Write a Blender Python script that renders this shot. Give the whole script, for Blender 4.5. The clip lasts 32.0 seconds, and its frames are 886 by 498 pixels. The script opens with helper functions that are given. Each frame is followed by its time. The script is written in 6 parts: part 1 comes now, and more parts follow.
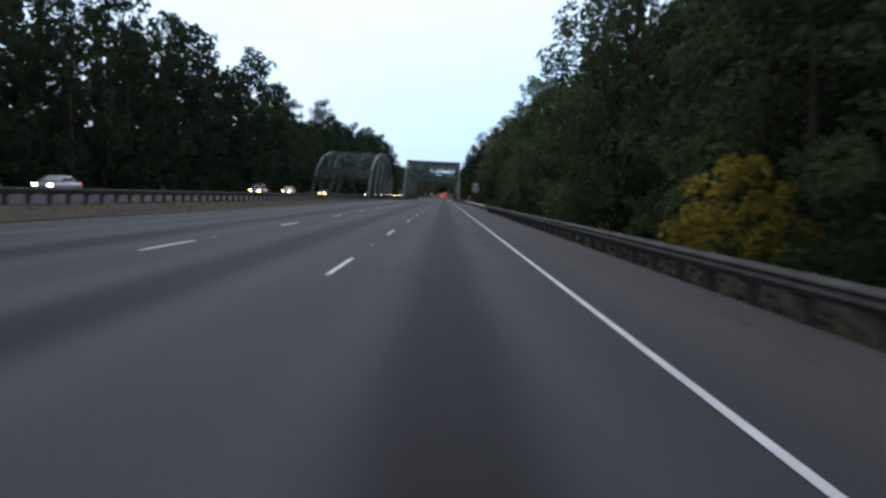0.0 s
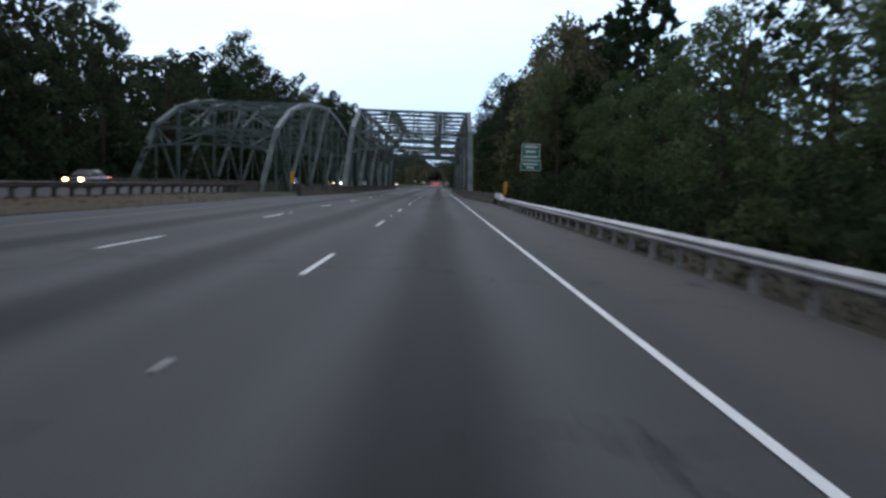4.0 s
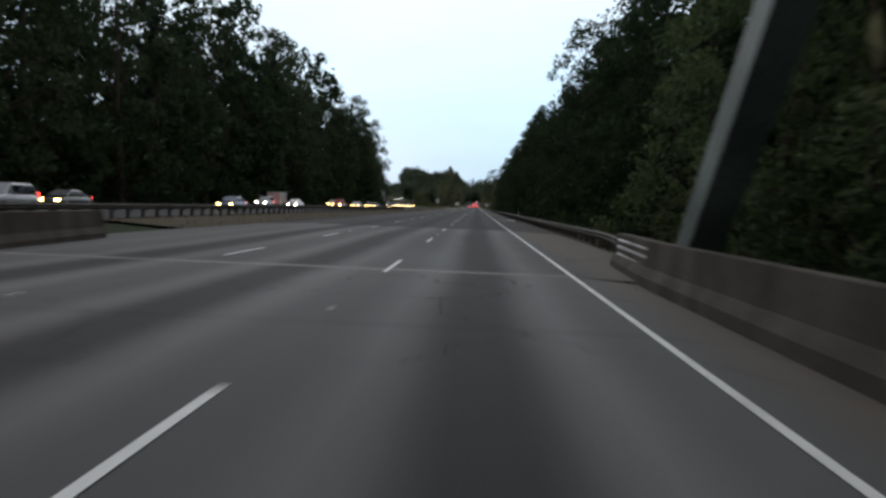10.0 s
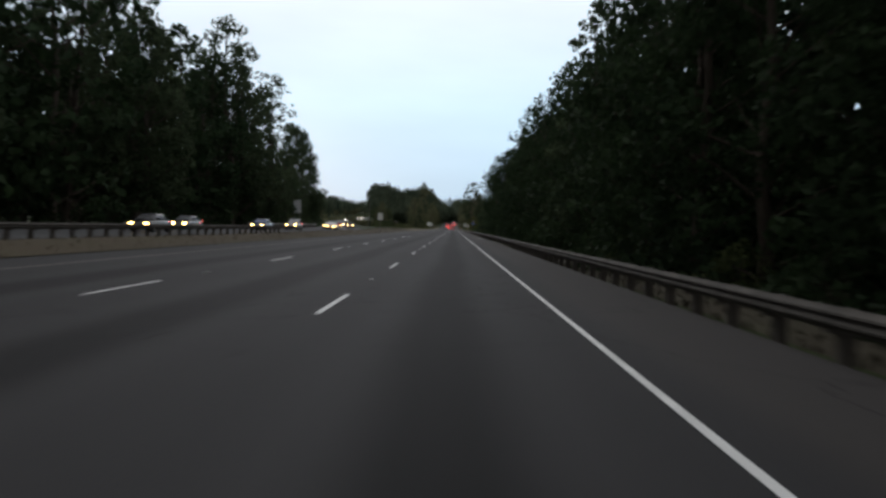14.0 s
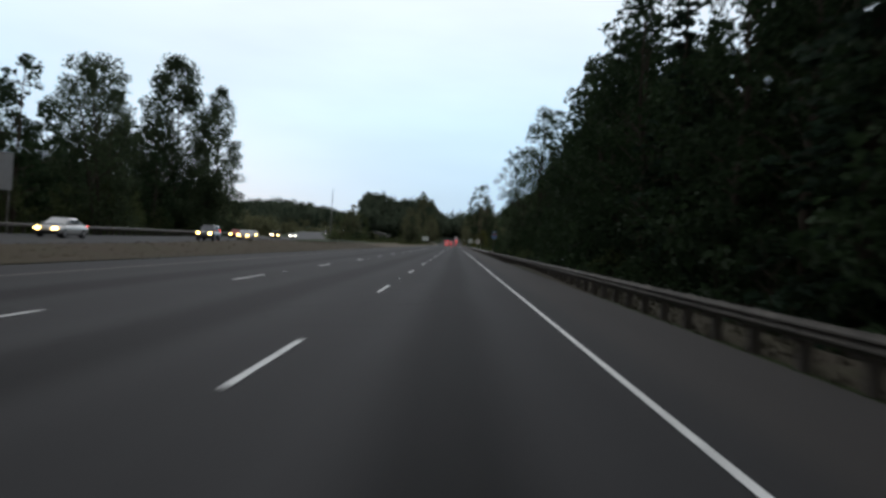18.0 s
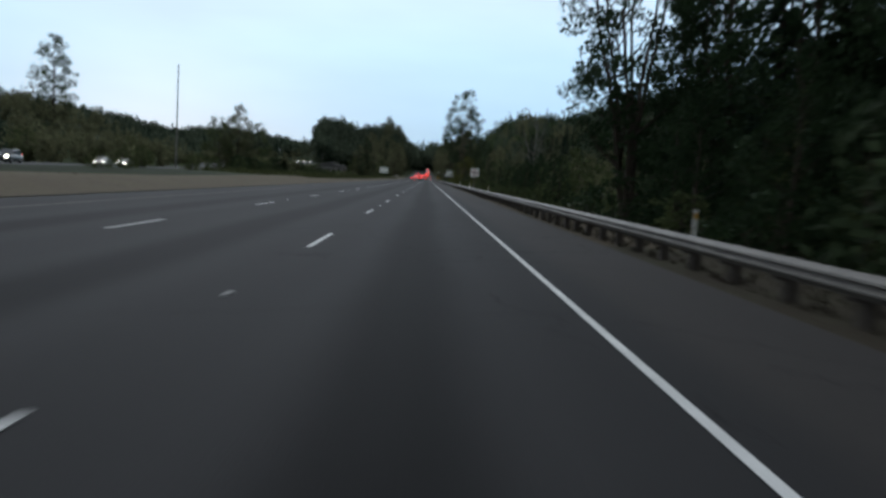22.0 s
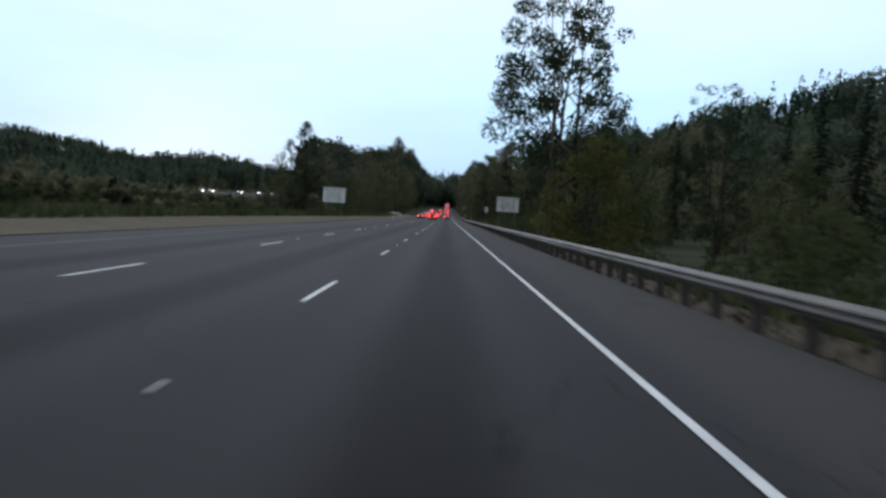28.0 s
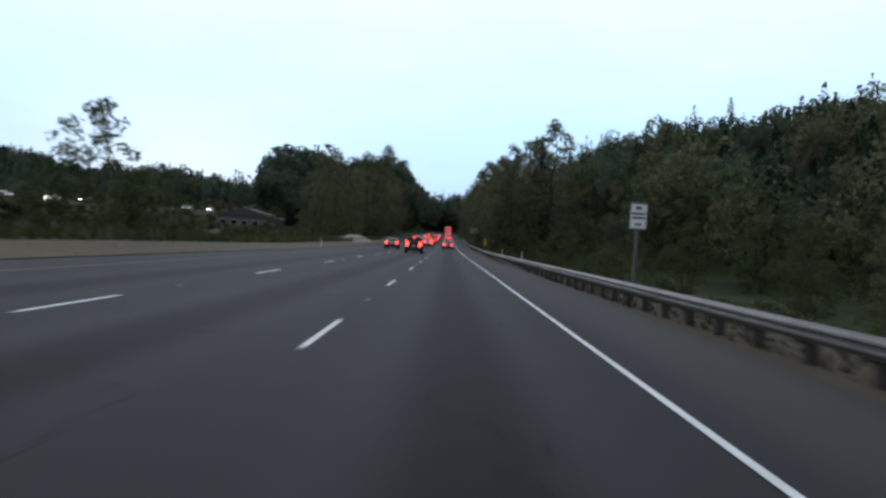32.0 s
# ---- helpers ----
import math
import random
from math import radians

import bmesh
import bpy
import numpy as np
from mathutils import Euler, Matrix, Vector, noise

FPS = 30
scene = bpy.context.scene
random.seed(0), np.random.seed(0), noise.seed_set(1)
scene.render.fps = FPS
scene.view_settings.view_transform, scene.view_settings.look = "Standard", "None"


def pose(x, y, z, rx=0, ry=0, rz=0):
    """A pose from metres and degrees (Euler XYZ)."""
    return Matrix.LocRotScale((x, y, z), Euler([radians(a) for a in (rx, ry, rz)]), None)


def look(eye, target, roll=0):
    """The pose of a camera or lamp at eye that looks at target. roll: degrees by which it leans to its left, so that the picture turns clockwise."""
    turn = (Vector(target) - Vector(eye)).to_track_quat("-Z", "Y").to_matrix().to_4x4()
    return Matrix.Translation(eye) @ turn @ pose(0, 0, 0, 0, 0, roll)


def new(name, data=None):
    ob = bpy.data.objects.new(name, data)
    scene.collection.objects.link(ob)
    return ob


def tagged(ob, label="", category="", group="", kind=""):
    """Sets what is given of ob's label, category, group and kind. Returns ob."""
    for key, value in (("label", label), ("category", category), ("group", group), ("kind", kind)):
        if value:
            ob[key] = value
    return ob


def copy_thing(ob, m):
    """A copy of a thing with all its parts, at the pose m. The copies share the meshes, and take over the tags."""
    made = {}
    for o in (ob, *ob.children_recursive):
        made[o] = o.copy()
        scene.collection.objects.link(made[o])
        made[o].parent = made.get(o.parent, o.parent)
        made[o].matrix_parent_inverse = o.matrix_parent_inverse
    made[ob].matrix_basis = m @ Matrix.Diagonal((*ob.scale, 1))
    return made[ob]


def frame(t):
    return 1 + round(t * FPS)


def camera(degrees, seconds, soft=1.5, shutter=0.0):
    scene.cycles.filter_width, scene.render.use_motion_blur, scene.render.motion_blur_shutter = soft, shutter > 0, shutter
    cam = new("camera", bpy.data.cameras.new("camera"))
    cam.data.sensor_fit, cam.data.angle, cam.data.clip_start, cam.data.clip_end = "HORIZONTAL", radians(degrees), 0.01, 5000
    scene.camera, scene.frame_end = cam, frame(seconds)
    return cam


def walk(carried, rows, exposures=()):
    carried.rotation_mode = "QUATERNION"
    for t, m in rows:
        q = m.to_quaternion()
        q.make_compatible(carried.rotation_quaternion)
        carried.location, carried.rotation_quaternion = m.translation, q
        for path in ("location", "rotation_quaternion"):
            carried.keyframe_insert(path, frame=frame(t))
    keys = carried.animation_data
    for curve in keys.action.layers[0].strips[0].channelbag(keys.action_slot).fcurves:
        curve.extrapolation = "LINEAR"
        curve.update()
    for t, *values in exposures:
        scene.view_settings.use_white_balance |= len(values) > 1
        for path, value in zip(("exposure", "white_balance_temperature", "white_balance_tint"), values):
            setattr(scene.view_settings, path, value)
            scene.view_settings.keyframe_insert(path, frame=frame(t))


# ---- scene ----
EYE = 1.31
PATH = [
    (0.0, -0.05, 1.97, -0.09, -4.06, 2.90),
    (0.5, -0.03, 15.76, -0.10, -3.92, 3.00),
    (1.0, -0.02, 29.54, 0.12, -3.88, 3.09),
    (1.5, -0.01, 43.44, 0.05, -4.05, 2.93),
    (2.0, -0.01, 57.34, -0.04, -4.29, 2.77),
    (2.5, 0.00, 71.38, -0.25, -4.64, 2.69),
    (3.0, 0.01, 85.42, -0.37, -4.69, 2.61),
    (3.5, 0.02, 99.23, -0.27, -5.13, 2.41),
    (5.5, 0.08, 154.50, -1.49, -3.89, 1.62),
    (6.0, 0.09, 168.31, -1.20, -3.99, 1.42),
    (6.5, 0.07, 182.10, 0.56, -4.28, 1.59),
    (7.0, 0.06, 195.89, 0.78, -2.96, 1.75),
    (7.5, -0.13, 209.78, 0.01, -1.52, 1.77),
    (8.0, -0.31, 223.66, -0.66, -4.76, 1.78),
    (8.5, -0.31, 237.73, -1.19, -5.03, 1.73),
    (9.0, -0.31, 251.79, -1.16, -3.17, 1.67),
    (9.5, -0.21, 265.81, 0.86, -1.40, 1.93),
    (10.0, -0.10, 279.82, 2.47, -3.35, 2.19),
    (10.5, -0.08, 294.30, 2.23, -3.37, 3.65),
    (11.0, -0.06, 308.78, 1.28, 1.20, 5.10),
    (11.5, -0.05, 322.85, 1.96, -2.67, 4.04),
    (12.0, -0.04, 336.92, 2.89, -1.99, 2.99),
    (12.5, 0.03, 350.65, 2.55, -1.48, 2.62),
    (13.0, 0.10, 364.39, 2.04, -1.76, 2.25),
    (13.5, 0.10, 378.72, 1.35, -1.80, 2.31),
    (14.0, 0.09, 393.05, 0.75, -1.66, 2.36),
    (14.5, 0.09, 407.42, -0.16, -1.54, 2.50),
    (16.5, 0.05, 464.90, -0.24, -1.30, 3.03),
    (17.0, 0.04, 479.27, -0.13, -1.09, 3.17),
    (17.5, 0.04, 493.26, 0.58, -0.70, 3.39),
    (18.0, 0.03, 507.24, 0.95, -0.43, 3.62),
    (18.5, 0.09, 521.71, 0.88, -0.24, 3.81),
    (19.0, 0.15, 536.18, 0.73, 0.09, 3.99),
    (19.5, 0.10, 550.40, 0.74, 0.37, 3.89),
    (20.0, 0.05, 564.63, 0.43, 0.70, 3.78),
    (20.5, 0.00, 578.90, 0.19, 1.03, 3.92),
    (21.0, -0.05, 593.17, -0.58, 0.88, 4.05),
    (21.5, 0.06, 607.84, -1.31, -1.55, 3.81),
    (22.0, 0.16, 622.52, -1.55, -5.40, 3.57),
    (22.5, 0.23, 636.91, -1.64, -6.97, 3.86),
    (23.0, 0.31, 651.30, -1.39, -5.90, 4.14),
    (23.5, 0.24, 665.98, 0.02, -4.68, 3.97),
    (24.0, 0.17, 680.66, 0.02, -3.63, 3.80),
    (24.5, 0.17, 695.18, -0.05, -2.88, 3.71),
    (25.0, 0.16, 709.70, 0.28, -2.66, 3.62),
    (25.5, 0.15, 724.04, 0.74, -2.69, 3.62),
    (27.5, 0.12, 781.37, -0.14, -1.72, 3.63),
    (28.0, 0.11, 795.71, 0.14, -2.58, 3.63),
    (28.5, 0.05, 809.77, 0.20, -2.46, 3.97),
    (29.0, -0.00, 823.84, -0.01, -1.38, 4.31),
    (29.5, -0.04, 837.64, -0.28, -0.99, 4.48),
    (30.0, -0.09, 851.45, 1.21, -0.91, 4.65),
    (30.5, -0.16, 865.55, 1.66, -0.50, 4.23),
    (31.0, -0.23, 879.64, 2.07, -0.53, 3.81),
    (31.5, -0.25, 893.47, 2.03, -0.80, 4.02),
    (32.0, -0.26, 907.30, 0.24, -0.49, 4.23),
]

cam = camera(61.9, 32.0, soft=2.9, shutter=0.4)
walk(cam, [(t, pose(x, y, EYE, 90 + pitch, 0, yaw) @ pose(0, 0, 0, 0, 0, roll)) for t, x, y, yaw, pitch, roll in PATH],
     exposures=[(0.0, 0.02, 5700, 15), (3.5, 0.02, 5800, 17), (5.5, 0.45, 5250, 7), (6.1, 0.35, 5250, 7), (7.0, 0.0, 5300, 7), (8.0, 0.0, 5500, 10), (9.0, 0.0, 5900, 14), (10.0, -0.10, 6300, 13), (12.0, -0.25, 6450, 14), (17.0, -0.28, 6300, 12), (21.0, -0.34, 6000, 10),
                (22.0, -0.35, 5900, 9), (23.0, 0.10, 5850, 13), (24.0, 0.05, 5750, 13), (25.0, -0.18, 5750, 12), (28.0, -0.2, 5750, 11), (32.0, -0.15, 5700, 11)])

# ---- world and light: dusk under a thin bright overcast ----
world = bpy.data.worlds.new("dusk_sky")
scene.world = world
world.use_nodes = True
wn, wl = world.node_tree.nodes, world.node_tree.links
wn.clear()
sky = wn.new("ShaderNodeTexSky")
sky.sky_type, sky.sun_disc = "NISHITA", False
sky.sun_elevation, sky.sun_rotation = radians(4), radians(-20)
sky.air_density, sky.dust_density = 1.0, 1.5
veil = wn.new("ShaderNodeTexCoord")
sep = wn.new("ShaderNodeSeparateXYZ")
wl.new(veil.outputs["Generated"], sep.inputs[0])
ramp = wn.new("ShaderNodeValToRGB")
ramp.color_ramp.elements[0].position, ramp.color_ramp.elements[0].color = 0.0, (0.47, 0.68, 0.85, 1)
ramp.color_ramp.elements[1].position, ramp.color_ramp.elements[1].color = 0.40, (0.95, 0.98, 1.0, 1)
mid = ramp.color_ramp.elements.new(0.16)
mid.color = (0.63, 0.84, 0.98, 1)
wl.new(sep.outputs["Z"], ramp.inputs[0])
cloud = wn.new("ShaderNodeTexNoise")
cloud.inputs["Scale"].default_value, cloud.inputs["Detail"].default_value = 2.2, 4
squash = wn.new("ShaderNodeMapping")
squash.inputs["Scale"].default_value = (1, 1, 4)
wl.new(veil.outputs["Generated"], squash.inputs[0])
wl.new(squash.outputs[0], cloud.inputs["Vector"])
lift = wn.new("ShaderNodeMapRange")
lift.inputs["From Min"].default_value, lift.inputs["From Max"].default_value = 0.3, 0.7
lift.inputs["To Min"].default_value, lift.inputs["To Max"].default_value = 0.90, 1.08
wl.new(cloud.outputs[0], lift.inputs[0])
thin = wn.new("ShaderNodeMix")
thin.data_type, thin.blend_type = "RGBA", "MULTIPLY"
thin.inputs["Factor"].default_value = 1.0
wl.new(ramp.outputs[0], thin.inputs["A"])
wl.new(lift.outputs[0], thin.inputs["B"])
dim = wn.new("ShaderNodeMix")
dim.data_type, dim.blend_type = "RGBA", "MULTIPLY"
dim.inputs["Factor"].default_value = 1.0
dim.inputs["B"].default_value = (0.10, 0.10, 0.10, 1)
wl.new(sky.outputs[0], dim.inputs["A"])
both = wn.new("ShaderNodeMix")
both.data_type = "RGBA"
both.inputs["Factor"].default_value = 0.95
wl.new(dim.outputs["Result"], both.inputs["A"])
wl.new(thin.outputs["Result"], both.inputs["B"])
# the western sky ahead still glows; the sky overhead and behind has gone dim
west = wn.new("ShaderNodeMapRange")
west.interpolation_type = "SMOOTHSTEP"
west.inputs["From Min"].default_value, west.inputs["From Max"].default_value = -0.2, 0.85
west.inputs["To Min"].default_value, west.inputs["To Max"].default_value = 0.62, 1.34
wl.new(sep.outputs["Y"], west.inputs[0])
bg = wn.new("ShaderNodeBackground")
wl.new(west.outputs[0], bg.inputs["Strength"])
wl.new(both.outputs["Result"], bg.inputs[0])
wo = wn.new("ShaderNodeOutputWorld")
wl.new(bg.outputs[0], wo.inputs[0])

sun = new("sun", bpy.data.lights.new("sun", "SUN"))
sun.data.energy, sun.data.angle, sun.data.color = 0.5, radians(40), (1.0, 0.96, 0.92)
sun.matrix_world = look((-20, 60, 22), (0, 0, 0))


# ---- materials ----
def mat(name, colour, rough=0.7, metal=0.0, vary=0.25, scale=1.0, fine=25.0, bump=0.15, second=None, spread=0.5, island=False, noise_stretch=(1, 1, 1)):
    """A surface with stains at one scale, grain at another, and fine relief."""
    m = bpy.data.materials.new(name)
    m.use_nodes = True
    n, l = m.node_tree.nodes, m.node_tree.links
    b = n["Principled BSDF"]
    tc = n.new("ShaderNodeTexCoord")
    mp = n.new("ShaderNodeMapping")
    mp.inputs["Scale"].default_value = noise_stretch
    l.new(tc.outputs["Object"], mp.inputs[0])
    a = n.new("ShaderNodeTexNoise")
    a.inputs["Scale"].default_value, a.inputs["Detail"].default_value = scale, 5
    f = n.new("ShaderNodeTexNoise")
    f.inputs["Scale"].default_value, f.inputs["Detail"].default_value = fine, 3
    l.new(mp.outputs[0], a.inputs["Vector"])
    l.new(mp.outputs[0], f.inputs["Vector"])
    r = n.new("ShaderNodeValToRGB")
    dark = tuple(c * (1 - vary) for c in colour)
    light = tuple(min(1, c * (1 + vary)) for c in (second or colour))
    r.color_ramp.elements[0].position, r.color_ramp.elements[0].color = 0.5 - spread / 2, (*dark, 1)
    r.color_ramp.elements[1].position, r.color_ramp.elements[1].color = 0.5 + spread / 2, (*light, 1)
    l.new(a.outputs[0], r.inputs[0])
    g = n.new("ShaderNodeMapRange")
    g.inputs["From Min"].default_value, g.inputs["From Max"].default_value = 0.3, 0.7
    g.inputs["To Min"].default_value, g.inputs["To Max"].default_value = 1 - vary * 0.5, 1 + vary * 0.5
    l.new(f.outputs[0], g.inputs[0])
    x = n.new("ShaderNodeMix")
    x.data_type, x.blend_type = "RGBA", "MULTIPLY"
    x.inputs["Factor"].default_value = 1.0
    l.new(r.outputs[0], x.inputs["A"])
    l.new(g.outputs[0], x.inputs["B"])
    out = x.outputs["Result"]
    oi = n.new("ShaderNodeObjectInfo")
    which = oi.outputs["Random"]
    if island:
        ge = n.new("ShaderNodeNewGeometry")
        which = ge.outputs["Random Per Island"]
    h = n.new("ShaderNodeMapRange")
    h.inputs["To Min"].default_value, h.inputs["To Max"].default_value = (0.8, 1.2) if island else (0.88, 1.12)
    l.new(which, h.inputs[0])
    y = n.new("ShaderNodeMix")
    y.data_type, y.blend_type = "RGBA", "MULTIPLY"
    y.inputs["Factor"].default_value = 1.0
    l.new(out, y.inputs["A"])
    l.new(h.outputs[0], y.inputs["B"])
    l.new(y.outputs["Result"], b.inputs["Base Color"])
    b.inputs["Roughness"].default_value, b.inputs["Metallic"].default_value = rough, metal
    if bump:
        bp = n.new("ShaderNodeBump")
        bp.inputs["Strength"].default_value, bp.inputs["Distance"].default_value = bump, 0.02
        l.new(f.outputs[0], bp.inputs["Height"])
        l.new(bp.outputs[0], b.inputs["Normal"])
    return m


def lamp_mat(name, colour, strength):
    m = bpy.data.materials.new(name)
    m.use_nodes = True
    b = m.node_tree.nodes["Principled BSDF"]
    b.inputs["Base Color"].default_value = (*colour, 1)
    b.inputs["Emission Color"].default_value = (*colour, 1)
    b.inputs["Emission Strength"].default_value = strength
    return m


def pavement_mat(name, tone, worn, oil, joint, dust=0.0):
    """Asphalt or concrete with paler wheel tracks and a darker oil strip along each lane, patches and grain."""
    m = mat(name, tone, 0.85, 0.0, 0.18, 0.35, 60.0, 0.25, noise_stretch=(1, 0.18, 1))
    n, l = m.node_tree.nodes, m.node_tree.links
    b = n["Principled BSDF"]
    src = b.inputs["Base Color"].links[0].from_socket
    tc = n.new("ShaderNodeTexCoord")
    s = n.new("ShaderNodeSeparateXYZ")
    l.new(tc.outputs["Object"], s.inputs[0])

    def node(op, a, v=None, w=None):
        k = n.new("ShaderNodeMath")
        k.operation = op
        for i, q in enumerate((a, v, w)):
            if q is None:
                continue
            if isinstance(q, (int, float)):
                k.inputs[i].default_value = q
            else:
                l.new(q, k.inputs[i])
        return k.outputs[0]
    wob = n.new("ShaderNodeTexNoise")
    wob.inputs["Scale"].default_value, wob.inputs["Detail"].default_value = 0.06, 3
    l.new(tc.outputs["Object"], wob.inputs["Vector"])
    shift = node("MULTIPLY", node("SUBTRACT", wob.outputs[0], 0.5), 0.6)
    lane = node("MODULO", node("ADD", node("ADD", s.outputs["X"], 36.6 - 1.85), shift), 3.66)
    off = node("ABSOLUTE", node("SUBTRACT", lane, 1.83))
    soft_edge = n.new("ShaderNodeMapRange")
    soft_edge.interpolation_type = "SMOOTHSTEP"
    soft_edge.inputs["From Min"].default_value, soft_edge.inputs["From Max"].default_value = 0.18, 0.78
    soft_edge.inputs["To Min"].default_value, soft_edge.inputs["To Max"].default_value = 1.0, 0.0
    l.new(off, soft_edge.inputs[0])
    strip = soft_edge.outputs[0]
    track = node("SUBTRACT", 1.0, node("SMOOTH_MIN", node("DIVIDE", node("ABSOLUTE", node("SUBTRACT", off, 0.95)), 0.5), 1.0, 0.3))
    inside = node("MULTIPLY", node("LESS_THAN", s.outputs["X"], 1.85), node("GREATER_THAN", s.outputs["X"], -9.7))
    gain = node("ADD", 1.0, node("MULTIPLY", inside, node("SUBTRACT", node("MULTIPLY", track, worn), node("MULTIPLY", strip, oil))))
    if joint:
        along = node("MODULO", node("ADD", s.outputs["Y"], 1000.0), joint)
        gain = node("MULTIPLY", gain, node("SUBTRACT", 1.0, node("MULTIPLY", node("LESS_THAN", along, 0.08), 0.4)))
    x = n.new("ShaderNodeMix")
    x.data_type, x.blend_type = "RGBA", "MULTIPLY"
    x.inputs["Factor"].default_value = 1.0
    l.new(src, x.inputs["A"])
    l.new(gain, x.inputs["B"])
    # dust gathers on the shoulder
    side_dust = n.new("ShaderNodeMapRange")
    side_dust.interpolation_type = "SMOOTHSTEP"
    side_dust.inputs["From Min"].default_value, side_dust.inputs["From Max"].default_value = 2.0, 2.9
    side_dust.inputs["To Min"].default_value, side_dust.inputs["To Max"].default_value = 0.0, dust
    l.new(node("ADD", s.outputs["X"], shift), side_dust.inputs[0])
    x0 = x
    x = n.new("ShaderNodeMix")
    x.data_type = "RGBA"
    x.inputs["B"].default_value = (0.125, 0.105, 0.085, 1)
    l.new(side_dust.outputs[0], x.inputs["Factor"])
    l.new(x0.outputs["Result"], x.inputs["A"])
    # hairline cracks wander over the surface
    vo = n.new("ShaderNodeTexVoronoi")
    vo.feature = "DISTANCE_TO_EDGE"
    vo.inputs["Scale"].default_value = 0.22
    warp = n.new("ShaderNodeTexNoise")
    warp.inputs["Scale"].default_value, warp.inputs["Detail"].default_value = 0.7, 4
    l.new(tc.outputs["Object"], warp.inputs["Vector"])
    bend = n.new("ShaderNodeMix")
    bend.data_type, bend.blend_type = "RGBA", "LINEAR_LIGHT"
    bend.inputs["Factor"].default_value = 0.8
    l.new(tc.outputs["Object"], bend.inputs["A"])
    l.new(warp.outputs["Color"], bend.inputs["B"])
    l.new(bend.outputs["Result"], vo.inputs["Vector"])
    crack = node("MULTIPLY", node("LESS_THAN", vo.outputs["Distance"], 0.0035), node("GREATER_THAN", wob.outputs[0], 0.5))
    y2 = n.new("ShaderNodeMix")
    y2.data_type, y2.blend_type = "RGBA", "MULTIPLY"
    y2.inputs["Factor"].default_value = 1.0
    l.new(x.outputs["Result"], y2.inputs["A"])
    l.new(node("SUBTRACT", 1.0, node("MULTIPLY", crack, 0.55)), y2.inputs["B"])
    l.new(y2.outputs["Result"], b.inputs["Base Color"])
    b.inputs["Specular IOR Level"].default_value = 0.12
    return m


def leaf_mat(name, colour, second, through_light=0.5):
    m = mat(name, colour, 0.75, 0.0, 0.35, 0.35, 3.0, 0.0, second=second, island=True)
    b = m.node_tree.nodes["Principled BSDF"]
    b.inputs["Specular IOR Level"].default_value = 0.06
    n, l = m.node_tree.nodes, m.node_tree.links
    t = n.new("ShaderNodeBsdfTranslucent")
    l.new(b.inputs["Base Color"].links[0].from_socket, t.inputs["Color"])
    x = n.new("ShaderNodeMixShader")
    x.inputs[0].default_value = through_light
    l.new(b.outputs[0], x.inputs[1])
    l.new(t.outputs[0], x.inputs[2])
    l.new(x.outputs[0], n["Material Output"].inputs["Surface"])
    return m


ASPHALT = pavement_mat("worn_asphalt", (0.057, 0.058, 0.058), 0.18, 0.55, 0, 0.25)
ASPHALT_NEW = pavement_mat("dark_asphalt", (0.034, 0.0335, 0.034), 0.16, 0.60, 0, 0.15)
# the deck's strong wheel tracks are wear plus bright reflections painted in
CONCRETE_DECK = pavement_mat("deck_concrete", (0.105, 0.105, 0.103), 0.42, 0.60, 7.9, 0.7)
PAINT_WHITE = mat("road_paint_white", (0.62, 0.62, 0.60), 0.7, 0, 0.25, 3.0, 40.0, 0.1)
PAINT_YELLOW = mat("road_paint_yellow", (0.075, 0.068, 0.050), 0.7, 0, 0.25, 3.0, 40.0, 0.1)
CONCRETE = mat("weathered_concrete", (0.088, 0.078, 0.068), 0.9, 0, 0.5, 0.9, 18.0, 0.3, noise_stretch=(1, 1, 0.5))
GALV = mat("galvanised_steel", (0.30, 0.30, 0.295), 0.6, 0.3, 0.3, 1.2, 20.0, 0.1, second=(0.36, 0.36, 0.35))
GALV_OLD = mat("dull_galvanised_steel", (0.160, 0.150, 0.134), 0.62, 0.25, 0.35, 1.0, 15.0, 0.1)
# grimy steel, darkened far below GALV: the trees' shade is put into the colour
RAIL_SHADED = mat("grimy_galvanised_rail", (0.058, 0.055, 0.050), 0.75, 0.0, 0.4, 1.2, 20.0, 0.1, second=(0.088, 0.080, 0.070))
POST_WOOD = mat("creosoted_timber", (0.055, 0.046, 0.038), 0.9, 0, 0.35, 2.0, 30.0, 0.4, noise_stretch=(1, 1, 0.2))
BRIDGE_PAINT = mat("bridge_green_paint", (0.068, 0.094, 0.082), 0.6, 0, 0.4, 0.6, 12.0, 0.12, second=(0.096, 0.122, 0.108))
SIGN_GREEN = mat("sign_green", (0.012, 0.17, 0.11), 0.4, 0, 0.1, 2.0, 20.0, 0.0)
SIGN_WHITE = mat("sign_white", (0.86, 0.85, 0.78), 0.45, 0, 0.08, 1.5, 20.0, 0.0)
SIGN_BLACK = mat("sign_black", (0.03, 0.03, 0.03), 0.5, 0, 0.1, 2.0, 20.0, 0.0)
SIGN_BLUE = mat("sign_blue", (0.04, 0.15, 0.42), 0.4, 0, 0.1, 2.0, 20.0, 0.0)
SIGN_RED = mat("sign_red", (0.35, 0.03, 0.03), 0.4, 0, 0.1, 2.0, 20.0, 0.0)
SIGN_YELLOW = mat("sign_yellow", (0.70, 0.36, 0.02), 0.4, 0, 0.1, 2.0, 20.0, 0.0)
SIGN_BACK = mat("sign_back_aluminium", (0.56, 0.56, 0.56), 0.6, 0.15, 0.1, 2.0, 20.0, 0.05)
